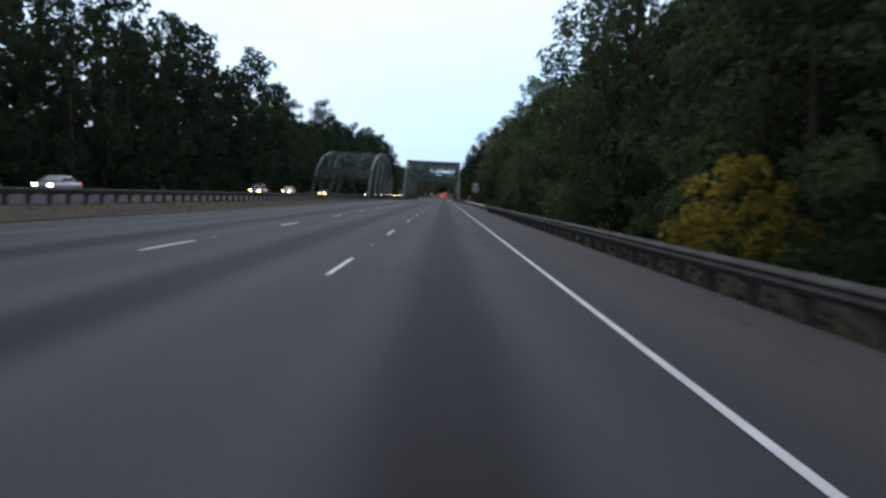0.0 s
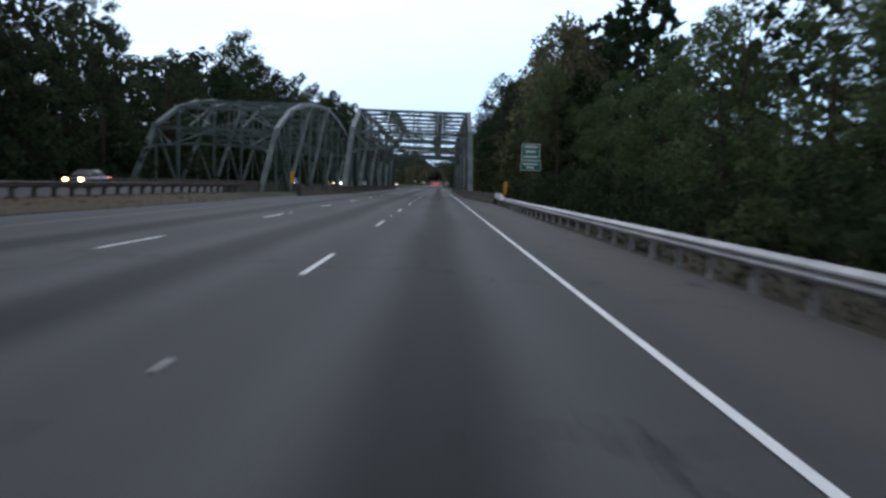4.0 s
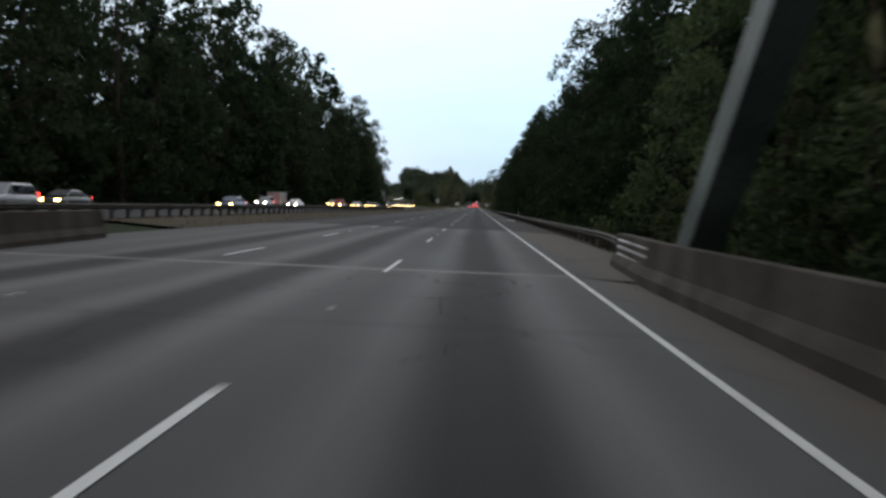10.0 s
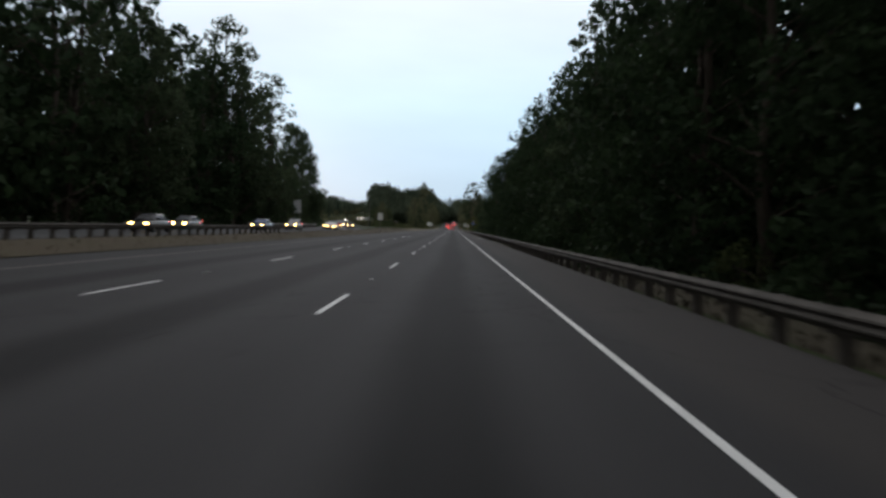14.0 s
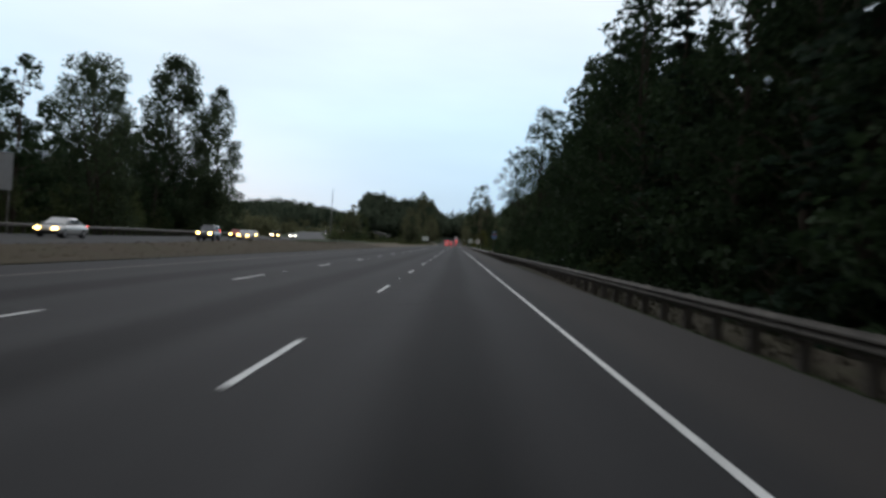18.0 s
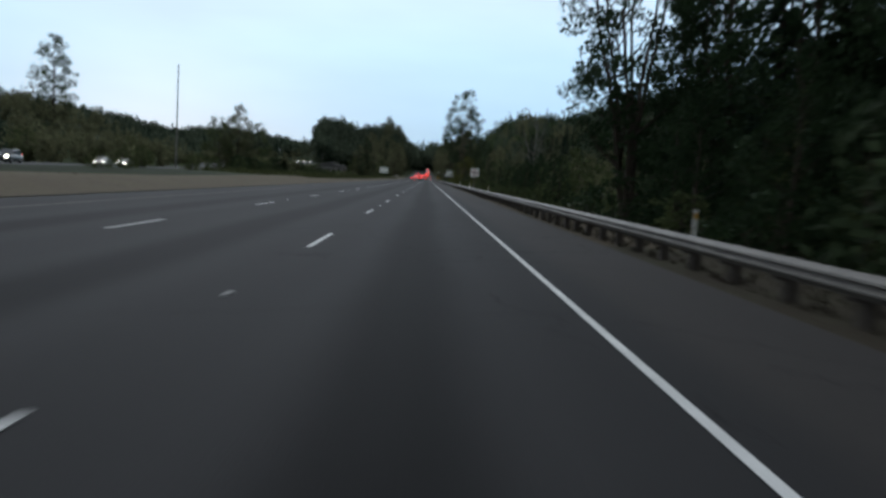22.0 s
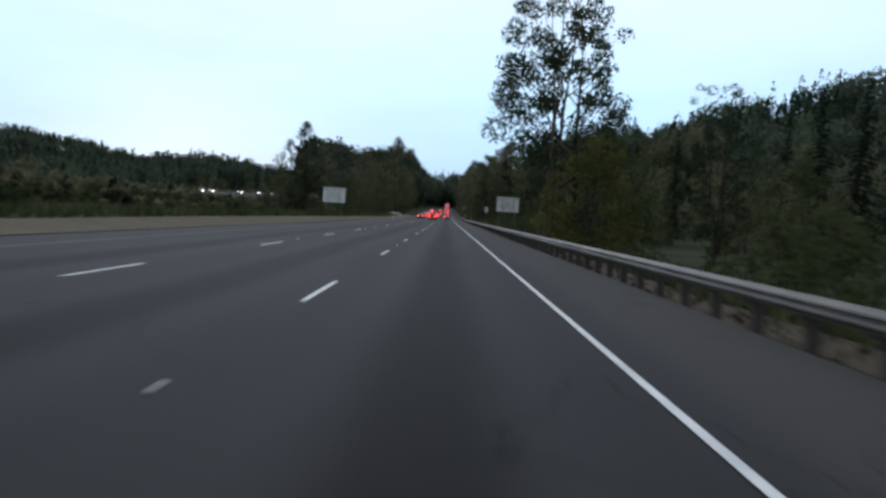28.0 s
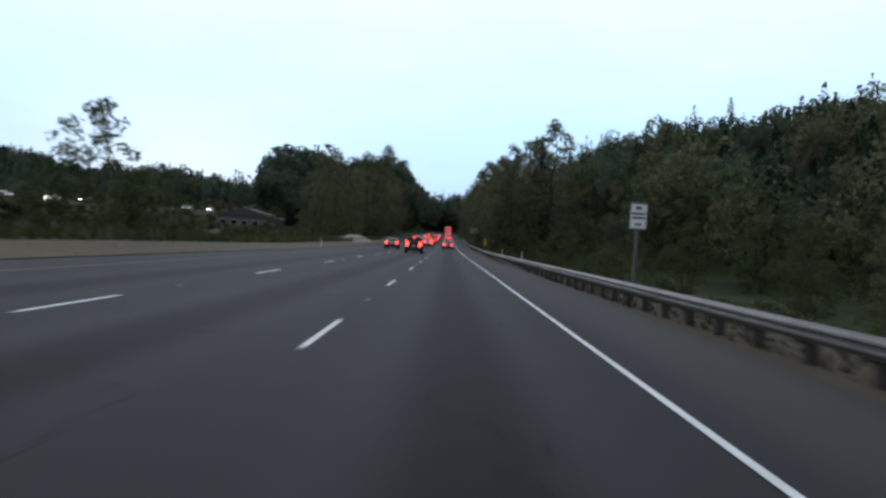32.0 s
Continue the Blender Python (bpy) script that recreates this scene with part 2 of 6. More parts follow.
BARK = mat("bark", (0.060, 0.048, 0.038), 0.95, 0, 0.4, 2.0, 14.0, 0.5, noise_stretch=(1, 1, 0.25))
BARK_TAN = mat("tan_bark", (0.15, 0.115, 0.085), 0.95, 0, 0.4, 2.0, 14.0, 0.5, noise_stretch=(1, 1, 0.25))
BARK_PALE = mat("pale_bark", (0.20, 0.185, 0.16), 0.9, 0, 0.4, 2.0, 10.0, 0.4, noise_stretch=(1, 1, 0.3))
LEAF_A = leaf_mat("leaf_maple", (0.020, 0.036, 0.018), (0.034, 0.054, 0.024), 0.35)
LEAF_B = leaf_mat("leaf_cottonwood", (0.036, 0.054, 0.028), (0.062, 0.082, 0.042))
LEAF_C = leaf_mat("needle_fir", (0.020, 0.036, 0.024), (0.034, 0.054, 0.034))
LEAF_D = leaf_mat("leaf_bramble", (0.050, 0.068, 0.028), (0.090, 0.108, 0.044))
# mixed slope greens, lightened: open-sky light and haze are put into the tone
LEAF_E = leaf_mat("leaf_slope_mixed", (0.092, 0.102, 0.058), (0.155, 0.152, 0.082), 0.55)
# far leaves: distance haze is put into this paler, bluer green
LEAF_F = leaf_mat("leaf_far_slope", (0.066, 0.090, 0.060), (0.100, 0.120, 0.078))
LEAF_G = leaf_mat("leaf_green_edge", (0.056, 0.084, 0.038), (0.092, 0.122, 0.052), 0.5)
LEAF_O = leaf_mat("leaf_olive", (0.080, 0.088, 0.024), (0.130, 0.130, 0.040))
LEAF_Y = leaf_mat("leaf_turning_yellow", (0.20, 0.17, 0.03), (0.40, 0.30, 0.04))
GRASS_DRY = mat("dry_verge_grass", (0.112, 0.088, 0.064), 0.95, 0, 0.25, 0.35, 6.0, 0.6, second=(0.066, 0.058, 0.037), spread=0.4)
GRASS_TAN = mat("bleached_verge_grass", (0.175, 0.145, 0.108), 0.95, 0, 0.22, 0.3, 6.0, 0.6, second=(0.125, 0.108, 0.072), spread=0.5)
GRASS_GREEN = mat("meadow_grass", (0.064, 0.084, 0.032), 0.95, 0, 0.35, 0.4, 9.0, 0.5, second=(0.100, 0.106, 0.046))
VERGE_DIRT = mat("dirt_and_dead_grass", (0.066, 0.054, 0.042), 0.95, 0, 0.3, 0.5, 7.0, 0.6, second=(0.044, 0.042, 0.028), spread=0.45)
GRAVEL = mat("pale_gravel", (0.26, 0.235, 0.20), 0.95, 0, 0.3, 0.8, 14.0, 0.6)
RIVER = mat("river_water", (0.03, 0.05, 0.045), 0.08, 0, 0.2, 0.3, 3.0, 0.2)
RUBBER = mat("tyre_rubber", (0.02, 0.02, 0.021), 0.85, 0, 0.2, 6.0, 40.0, 0.2)
GLASS_DARK = mat("tinted_car_glass", (0.012, 0.013, 0.015), 0.06, 0, 0.1, 3.0, 20.0, 0.0)
TRIM_BLACK = mat("black_car_trim", (0.02, 0.02, 0.02), 0.55, 0, 0.15, 5.0, 30.0, 0.05)
ALLOY = mat("alloy_wheel", (0.45, 0.45, 0.46), 0.3, 0.8, 0.1, 5.0, 30.0, 0.0)
PLATE = mat("number_plate", (0.6, 0.6, 0.6), 0.4, 0, 0.05, 5.0, 30.0, 0.0)
TAIL = lamp_mat("tail_lamp_lit", (1.0, 0.04, 0.02), 9.0)
HEAD_WARM = lamp_mat("headlamp_lit_warm", (1.0, 0.56, 0.15), 24.0)
HEAD_WHITE = lamp_mat("headlamp_lit_white", (1.0, 0.90, 0.66), 20.0)
SIDING = mat("house_siding", (0.22, 0.20, 0.18), 0.85, 0, 0.15, 0.5, 8.0, 0.1)
ROOFING = mat("roof_shingle", (0.07, 0.065, 0.06), 0.9, 0, 0.2, 0.8, 10.0, 0.2)


for m in (RAIL_SHADED, VERGE_DIRT, GRASS_DRY, GRASS_TAN, GRASS_GREEN, GRAVEL, BARK, BARK_TAN, BARK_PALE, CONCRETE):
    m.node_tree.nodes["Principled BSDF"].inputs["Specular IOR Level"].default_value = 0.05


# ---- building helpers ----
def link_mesh(name, me, material, parent=None, label=""):
    if material and not me.materials:
        me.materials.append(material)
    ob = new(name, me)
    if parent is not None:
        ob.parent = parent
    if label:
        ob["label"] = label
    return ob


def part(name, bm, material, parent=None, label="", smooth=False):
    me = bpy.data.meshes.new(name)
    bm.to_mesh(me)
    bm.free()
    if smooth:
        me.polygons.foreach_set("use_smooth", [True] * len(me.polygons))
    return link_mesh(name, me, material, parent, label)


def thing(name, m, label, category, group="", kind=""):
    ob = new(name)
    ob.matrix_basis = m
    return tagged(ob, label, category, group, kind)


def box(x0, x1, y0, y1, z0, z1, bevel=0.0, bm=None):
    own = bmesh.new()
    bmesh.ops.create_cube(own, size=1, matrix=Matrix.LocRotScale(((x0 + x1) / 2, (y0 + y1) / 2, (z0 + z1) / 2), None, (x1 - x0, y1 - y0, z1 - z0)))
    if bevel:
        bmesh.ops.bevel(own, geom=own.edges[:], offset=bevel, segments=2, affect="EDGES", profile=0.7)
    if bm is None:
        return own
    merge(bm, own)
    return bm


def merge(bm, other):
    me = bpy.data.meshes.new("joined")
    other.to_mesh(me)
    other.free()
    bm.from_mesh(me)
    bpy.data.meshes.remove(me)


def bar(a, b, w, h, bm=None, side=(1, 0, 0)):
    """A box from a to b: w across (along side), h the other way."""
    a, b = Vector(a), Vector(b)
    d = b - a
    u = d.normalized()
    s = (Vector(side) - u * u.dot(Vector(side)))
    s = s.normalized() if s.length > 1e-4 else u.orthogonal().normalized()
    v = u.cross(s)
    m = Matrix((( s.x, v.x, u.x), (s.y, v.y, u.y), (s.z, v.z, u.z))).to_4x4()
    m.translation = (a + b) / 2
    bm = bm or bmesh.new()
    bmesh.ops.create_cube(bm, size=1, matrix=m @ Matrix.Diagonal((w, h, d.length, 1)))
    return bm


def tube(a, b, r0, r1=None, seg=8, bm=None):
    a, b = Vector(a), Vector(b)
    d = b - a
    m = Matrix.Translation((a + b) / 2) @ d.to_track_quat("Z", "Y").to_matrix().to_4x4()
    bm = bm or bmesh.new()
    bmesh.ops.create_cone(bm, cap_ends=seg > 7, segments=seg, radius1=r0, radius2=r0 if r1 is None else r1, depth=d.length, matrix=m)
    return bm


def sweep(pts, w, h, up=(0, 1, 0)):
    """One bent bar through pts: w across (along up), h the other way."""
    bm = bmesh.new()
    pts = [Vector(p) for p in pts]
    rings = []
    for i, p in enumerate(pts):
        u = (pts[min(i + 1, len(pts) - 1)] - pts[max(i - 1, 0)]).normalized()
        s = Vector(up)
        s = (s - u * u.dot(s)).normalized()
        v = u.cross(s)
        rings.append([bm.verts.new(p + s * a * w / 2 + v * b * h / 2) for a, b in ((-1, -1), (1, -1), (1, 1), (-1, 1))])
    for a, b in zip(rings, rings[1:]):
        for i in range(4):
            bm.faces.new((a[i], a[(i + 1) % 4], b[(i + 1) % 4], b[i]))
    bm.faces.new(rings[0][::-1])
    bm.faces.new(rings[-1])
    bmesh.ops.recalc_face_normals(bm, faces=bm.faces)
    return bm


def extrude_profile(points, y0, y1):
    """A closed (x, z) outline drawn out along y."""
    bm = bmesh.new()
    f = [bm.verts.new((x, y0, z)) for x, z in points]
    g = [bm.verts.new((x, y1, z)) for x, z in points]
    n = len(points)
    for i in range(n):
        bm.faces.new((f[i], f[(i + 1) % n], g[(i + 1) % n], g[i]))
    bm.faces.new(f[::-1])
    bm.faces.new(g)
    bmesh.ops.recalc_face_normals(bm, faces=bm.faces)
    return bm


def lettering(text, size, material, parent, at, label=""):
    """Words cut from the built-in font, lying in the xz plane and facing -y."""
    cu = bpy.data.curves.new("lettering", "FONT")
    cu.body, cu.size, cu.extrude, cu.align_x, cu.align_y = text, size, 0.002, "CENTER", "CENTER"
    tmp = new("lettering", cu)
    me = bpy.data.meshes.new_from_object(tmp.evaluated_get(bpy.context.evaluated_depsgraph_get()))
    bpy.data.objects.remove(tmp)
    # each letter is a part of its own
    bm = bmesh.new()
    bm.from_mesh(me)
    bpy.data.meshes.remove(me)
    bmesh.ops.remove_doubles(bm, verts=bm.verts[:], dist=0.0002)
    left = set(bm.verts)
    while left:
        todo, seen = [left.pop()], []
        while todo:
            v = todo.pop()
            seen.append(v)
            for e in v.link_edges:
                w = e.other_vert(v)
                if w in left:
                    left.remove(w)
                    todo.append(w)
        number = {v: i for i, v in enumerate(seen)}
        one = bpy.data.meshes.new("letter")
        one.from_pydata([v.co[:] for v in seen], [], [[number[v] for v in f.verts] for f in {f for v in seen for f in v.link_faces}])
        link_mesh("letter", one, material, parent, label).matrix_basis = pose(*at, 90, 0, 0)
    bm.free()


# ---- the lie of the land ----
def smooth(v):
    v = min(1.0, max(0.0, v))
    return v * v * (3 - 2 * v)


def opposite_x(y):
    """Middle of the opposite carriageway, which swings away to the left."""
    return -27.8 - 30 * smooth((y - 540) / 250) - 0.2 * max(0, min(y, 1010) - 800)


BRIDGE_0, BRIDGE_1, PANEL, PANELS = 198.0, 294.0, 8.0, 12
LEFT_EDGE, RIGHT_EDGE = -13.0, 4.75


def road_z(y):
    """The road runs level, then climbs beyond the far woods' edge."""
    return 0.0 if y < 980 else (y - 980) ** 2 / 14000 if y < 1155 else 2.1875 + 0.025 * (y - 1155)


def opposite_z(y):
    """The opposite carriageway climbs the far side of the meadow."""
    return 3.6 * smooth((y - 790) / 250) + 0.020 * max(0, y - 1040)


def slope_at(y):
    return math.degrees(math.atan((road_z(y + 1) - road_z(y - 1)) / 2))


def land(x, y):
    z = -0.22 + road_z(y) * (1 - smooth((abs(x) - 40) / 60))
    if x > RIGHT_EDGE:
        z -= 1.5 * smooth((x - 7.0) / 5) + 0.4 * noise.noise((x * 0.08, y * 0.03, 0))
    if x < LEFT_EDGE:
        o = opposite_x(y)
        hump = smooth((LEFT_EDGE - x) / 4) * smooth((x - o - 7.2) / 5) * (1 - smooth((y - 780) / 60) * smooth((-16 - x) / 8))
        z += hump * (0.25 + 0.30 * smooth((y - 440) / 120)) * (1 + 0.5 * noise.noise((x * 0.05, y * 0.02, 3)))
        z += opposite_z(y) * (1 - smooth((abs(x - o) - 7.5) / 13)) * smooth((LEFT_EDGE - x) / 10)
        if x < o - 7.5:
            z -= 0.8 * smooth((o - 7.5 - x) / 8)
    hill = max(36 * smooth((x - 45) / 125) * smooth((y - 640) / 160),
               46 * smooth((-x - 190) / 250) * smooth((y - 450) / 300),
               38 * smooth((x - 22) / 72) * smooth((y - 960) / 180),
               24 * smooth((-x - 12) / 30) * smooth((y - 1280) / 110) * (1 - 0.5 * smooth((-x - 95) / 60)),
               85 * smooth((x - 20) / 215) * smooth((y - 850) / 450) * smooth((2400 - y) / 500),
               30 * smooth((-x - 100) / 120) * smooth((y - 1300) / 250) * smooth((2400 - y) / 500),
               17 * smooth(1 - math.hypot(x + 152, (y - 910) * 0.6) / 62),
               48 * smooth((x - 40) / 45) * smooth((y - 1180) / 160) * smooth((2400 - y) / 500),
               22 * smooth((y - 1380) / 380))
    z += hill * (1 + 0.18 * noise.noise((x * 0.006, y * 0.006, 7)))
    if BRIDGE_0 - 8 < y < BRIDGE_1 + 8 and hill < 1:
        z -= 5.5 * smooth((y - BRIDGE_0 + 2) / 14) * smooth((BRIDGE_1 + 2 - y) / 14)
    return z


def ground_mat():
    m = mat("forest_floor_and_meadow", (0.020, 0.028, 0.013), 0.95, 0, 0.35, 0.05, 2.5, 0.6, second=(0.037, 0.046, 0.020))
    m.node_tree.nodes["Principled BSDF"].inputs["Specular IOR Level"].default_value = 0.05
    return m


xs = sorted({*range(-60, 61, 2), *range(-140, 301, 8), *range(-900, 901, 40), LEFT_EDGE, RIGHT_EDGE, -2500, 2500})
ys = sorted({*range(-40, 1100, 6), *range(1100, 2000, 25), *range(-400, -40, 40), *range(2000, 4600, 200)})
ground_me = bpy.data.meshes.new("ground")
nx = len(xs)
ground_me.from_pydata([(x, y, land(x, y)) for y in ys for x in xs], [],
                      [(j * nx + i, j * nx + i + 1, (j + 1) * nx + i + 1, (j + 1) * nx + i) for j in range(len(ys) - 1) for i in range(nx - 1)])
ground_me.polygons.foreach_set("use_smooth", [True] * len(ground_me.polygons))
tagged(link_mesh("ground", ground_me, ground_mat()), "dark grassy ground under the woods and meadow", "ground", kind="structure")
tagged(part("water", box(-1500, 1500, BRIDGE_0 + 14, BRIDGE_1 - 14, -5.2, -5.0), RIVER), "dark river water under the bridges", "water", kind="structure")


def strip(name, x0, x1, y0, y1, step, z, material, centre=None):
    """A slab of paving that follows a centre line."""
    bm = bmesh.new()
    rows = []
    n = max(1, round((y1 - y0) / step))
    for k in range(n + 1):
        y = y0 + (y1 - y0) * k / n
        c = centre(y) if centre else 0
        cols = [(x0, z - 0.35), (x0, z - 0.12), (-9.75 if not centre else x0 + 2, z), (1.85 if not centre else x1 - 2, z), (x1, z - 0.12), (x1, z - 0.35)]
        up = opposite_z(y) if centre else road_z(y)
        rows.append([bm.verts.new((c + x, y, h + up)) for x, h in cols])
    for a, b in zip(rows, rows[1:]):
        for i in range(5):
            bm.faces.new((a[i], a[i + 1], b[i + 1], b[i]))
    bmesh.ops.recalc_face_normals(bm, faces=bm.faces)
    return part(name, bm, material)


tagged(strip("road", LEFT_EDGE, RIGHT_EDGE, BRIDGE_1 + 0.5, 322.6, 7, 0.0, CONCRETE_DECK), "pale worn concrete approach slab after the bridge", "road", kind="structure")
for y0, y1 in ((-120, BRIDGE_0 - 0.5), (BRIDGE_1 + 0.5, 1700)):
    tagged(strip("road", LEFT_EDGE, RIGHT_EDGE, y0 if y0 < 0 else 322.6, y1, 12, 0.0, ASPHALT if y0 < 0 else ASPHALT_NEW), "worn grey asphalt motorway carriageway with dark oil strips", "road", kind="structure")
    tagged(strip("road", -6.9, 6.9, y0, y1, 8, 0.0, ASPHALT, opposite_x), "grey asphalt carriageway of the opposite direction", "road", kind="structure")
tagged(strip("bridge_deck", -10.9, 3.5, BRIDGE_0 - 0.5, BRIDGE_1 + 0.5, 8, 0.0, CONCRETE_DECK), "pale worn concrete bridge deck with dark oil strips", "bridge deck", kind="structure")
tagged(strip("bridge_deck", -6.9, 6.9, BRIDGE_0 - 0.5, BRIDGE_1 + 0.5, 8, 0.0, CONCRETE_DECK, opposite_x), "concrete deck of the opposite bridge", "bridge deck", kind="structure")

for k, y in enumerate((BRIDGE_0 - 0.5, BRIDGE_1 + 0.5)):
    tagged(part("expansion_joint", box(-10.85, 1.8, y - 0.09, y + 0.09, -0.05, 0.006, 0.002), GALV_OLD), "dull steel expansion joint across the deck end", "expansion joint", kind="structure")

# ---- road markings ----
marks = thing("lane_marking", pose(0, 0, 0), "white broken lane lines and edge lines painted on asphalt", "road marking", kind="structure")
dash_me = bpy.data.meshes.new("dash")
dbm = box(-0.043, 0.043, 0, 3.05, 0.004, 0.010)
dbm.to_mesh(dash_me)
dbm.free()
dash_me.materials.append(PAINT_WHITE)
FIRST_DASH = 13.45 - 12.192 * 3
for lane_x in (-1.81, -5.78):
    for k in range(104):
        d = new("dash", dash_me)
        d.parent = marks
        y = FIRST_DASH + 12.192 * k + (0 if lane_x > -3 else 2.5 if k < 27 else 1.2)
        d.matrix_basis = pose(lane_x, y, road_z(y), slope_at(y + 1.5), 0, 0)


def painted_line(x0, x1, y0, y1, material, label):
    bm = bmesh.new()
    rows = []
    for k in range(int((y1 - y0) / 12) + 1):
        y = y0 + 12 * k
        rows.append([bm.verts.new((x, y, road_z(y) + 0.010)) for x in (x0, x1)])
    for a, b in zip(rows, rows[1:]):
        bm.faces.new((a[0], a[1], b[1], b[0]))
    part("edge_line", bm, material, marks, label)


stud_me = bpy.data.meshes.new("road_stud")
sbm = box(-0.04, 0.04, -0.04, 0.04, 0.0, 0.018, 0.006)
sbm.to_mesh(stud_me)
sbm.free()
stud_me.materials.append(PAINT_WHITE)
for lane_x in (-1.81, -5.78):
    for k in range(44):
        y = FIRST_DASH + 24.384 * k + 19.2
        d = new("road_stud", stud_me)
        d.parent = marks
        d.matrix_basis = pose(lane_x, y, road_z(y) + 0.002)
for x, y in ((4.0, 499.2), (4.3, 493.8)):
    part("shoulder_mark", box(x - 0.3, x + 0.3, y - 0.10, y + 0.10, -0.06, -0.045), PAINT_WHITE, marks, "short white mark on the shoulder")
part("shoulder_mark", box(2.5, 4.3, 363.5, 363.66, -0.10, -0.02), PAINT_WHITE, marks, "thin white line across the shoulder")
painted_line(1.805, 1.895, -120, 1680, PAINT_WHITE, "continuous white edge line")
painted_line(-9.80, -9.69, -120, 1680, PAINT_YELLOW, "worn yellow edge line")

# ---- guardrails ----
W_BEAM = [(0.0, 0.30), (-0.02, 0.27), (-0.075, 0.23), (-0.08, 0.20), (-0.02, 0.16), (-0.02, 0.14), (-0.08, 0.10), (-0.075, 0.07), (-0.02, 0.03), (0.0, 0.0)]
W_BEAM = W_BEAM + [(x + 0.012, z) for x, z in reversed(W_BEAM)]
beam_me = bpy.data.meshes.new("rail_beam")
bb = extrude_profile(W_BEAM, 0, 3.83)
bb.to_mesh(beam_me)
bb.free()
beam_me.materials.append(GALV)
beam_old_me = beam_me.copy()
beam_old_me.materials.clear()
beam_old_me.materials.append(GALV_OLD)
# beam for wooded stretches, with the shade painted into its steel
beam_shaded_me = beam_me.copy()
beam_shaded_me.materials.clear()
beam_shaded_me.materials.append(RAIL_SHADED)
post_me, steel_post_me, block_me = (bpy.data.meshes.new(n) for n in ("post", "post", "block"))
for me, bm_, mm in ((post_me, box(-0.09, 0.09, -0.09, 0.09, -0.75, 0.66, 0.012), POST_WOOD), (steel_post_me, box(-0.05, 0.05, -0.08, 0.08, -0.75, 0.66, 0.01), GALV),
                    (block_me, box(-0.10, 0.10, -0.075, 0.075, 0.33, 0.67, 0.012), POST_WOOD)):
    bm_.to_mesh(me)
    bm_.free()
    me.materials.append(mm)


def guardrail(y0, y1, x_at, base, label, side=1, posts=post_me, beam=beam_me, singly=300):
    """A W-beam rail; side 1 faces the road from its right, -1 from its left."""
    rail = thing("guardrail", pose(0, 0, 0), label, "guardrail")
    n = int((y1 - y0) / 3.81)
    for k in range(n):
        y = y0 + 3.81 * k
        a, b = x_at(y), x_at(y + 3.81)
        o = new("rail_beam", beam)
        o.parent = rail
        o.matrix_basis = Matrix.Translation((a, y, base + 0.40 + road_z(y))) @ Matrix.Rotation(-math.atan2(b - a, 3.81), 4, "Z") @ Matrix.Rotation(radians(slope_at(y + 1.9)), 4, "X") @ Matrix.Diagonal((side, 1, 1, 1))
    made = 0
    rest = bmesh.new()
    for k in range(n * 2):
        y = y0 + 1.905 * k + 0.1
        x = x_at(y)
        if made < singly:
            p = new("post", posts)
            p.parent = rail
            p.location = (x + side * 0.29, y, base + road_z(y))
            q = new("block", block_me)
            q.parent = rail
            q.location = (x + side * 0.11, y, base + road_z(y))
            made += 1
        else:
            for w0, w1, z0 in ((0.20, 0.38, -0.75), (0.012, 0.198, 0.33)):
                bmesh.ops.create_cube(rest, size=1, matrix=Matrix.LocRotScale((x + side * (w0 + w1) / 2, y, base + road_z(y) + (z0 + 0.66) / 2), None, (w1 - w0, 0.17, 0.66 - z0)))
    if len(rest.verts):
        tagged(part("post", rest, POST_WOOD, rail), kind="stuff")
    else:
        rest.free()
    return rail


def right_rail(y):
    return 4.85 + 0.35 * smooth((y - 430) / 60)


guardrail(-24, 90.4, right_rail, -0.16, "grimy galvanised guardrail with tree shade painted in, on dark timber posts along the road shoulder", beam=beam_shaded_me)
guardrail(90.3, 166.55, lambda y: 4.85 + 0.08 * smooth((y - 150) / 20), -0.16, "bright galvanised guardrail on steel posts before the bridge", posts=steel_post_me)
guardrail(297.6, 621.6, lambda y: right_rail(y) - 1.2 * smooth((310 - y) / 16), -0.16, "grimy galvanised guardrail with tree shade painted in, on dark timber posts along the road shoulder", beam=beam_shaded_me)
guardrail(621.45, 1160, right_rail, -0.16, "weathered galvanised guardrail on dark timber posts beside the meadow", beam=beam_old_me)
guardrail(-60, 190, lambda y: -19.6, 0.06, "dull dark guardrail along the median", -1, beam=beam_shaded_me, singly=60)
guardrail(300, 480, lambda y: -19.6, 0.06, "dull dark guardrail along the median", -1, beam=beam_shaded_me, singly=50)
guardrail(520, 720, lambda y: opposite_x(y) - 7.6, 0.1, "far guardrail beyond the opposite carriageway", -1, beam=beam_old_me, singly=50)

TALL_BEAM = [(0.0, 0.50), (-0.02, 0.48), (-0.075, 0.44), (-0.08, 0.41), (-0.02, 0.36), (-0.02, 0.33), (-0.08, 0.28), (-0.08, 0.23), (-0.02, 0.18), (-0.02, 0.15), (-0.08, 0.10), (-0.075, 0.06), (-0.02, 0.02), (0.0, 0.0)]
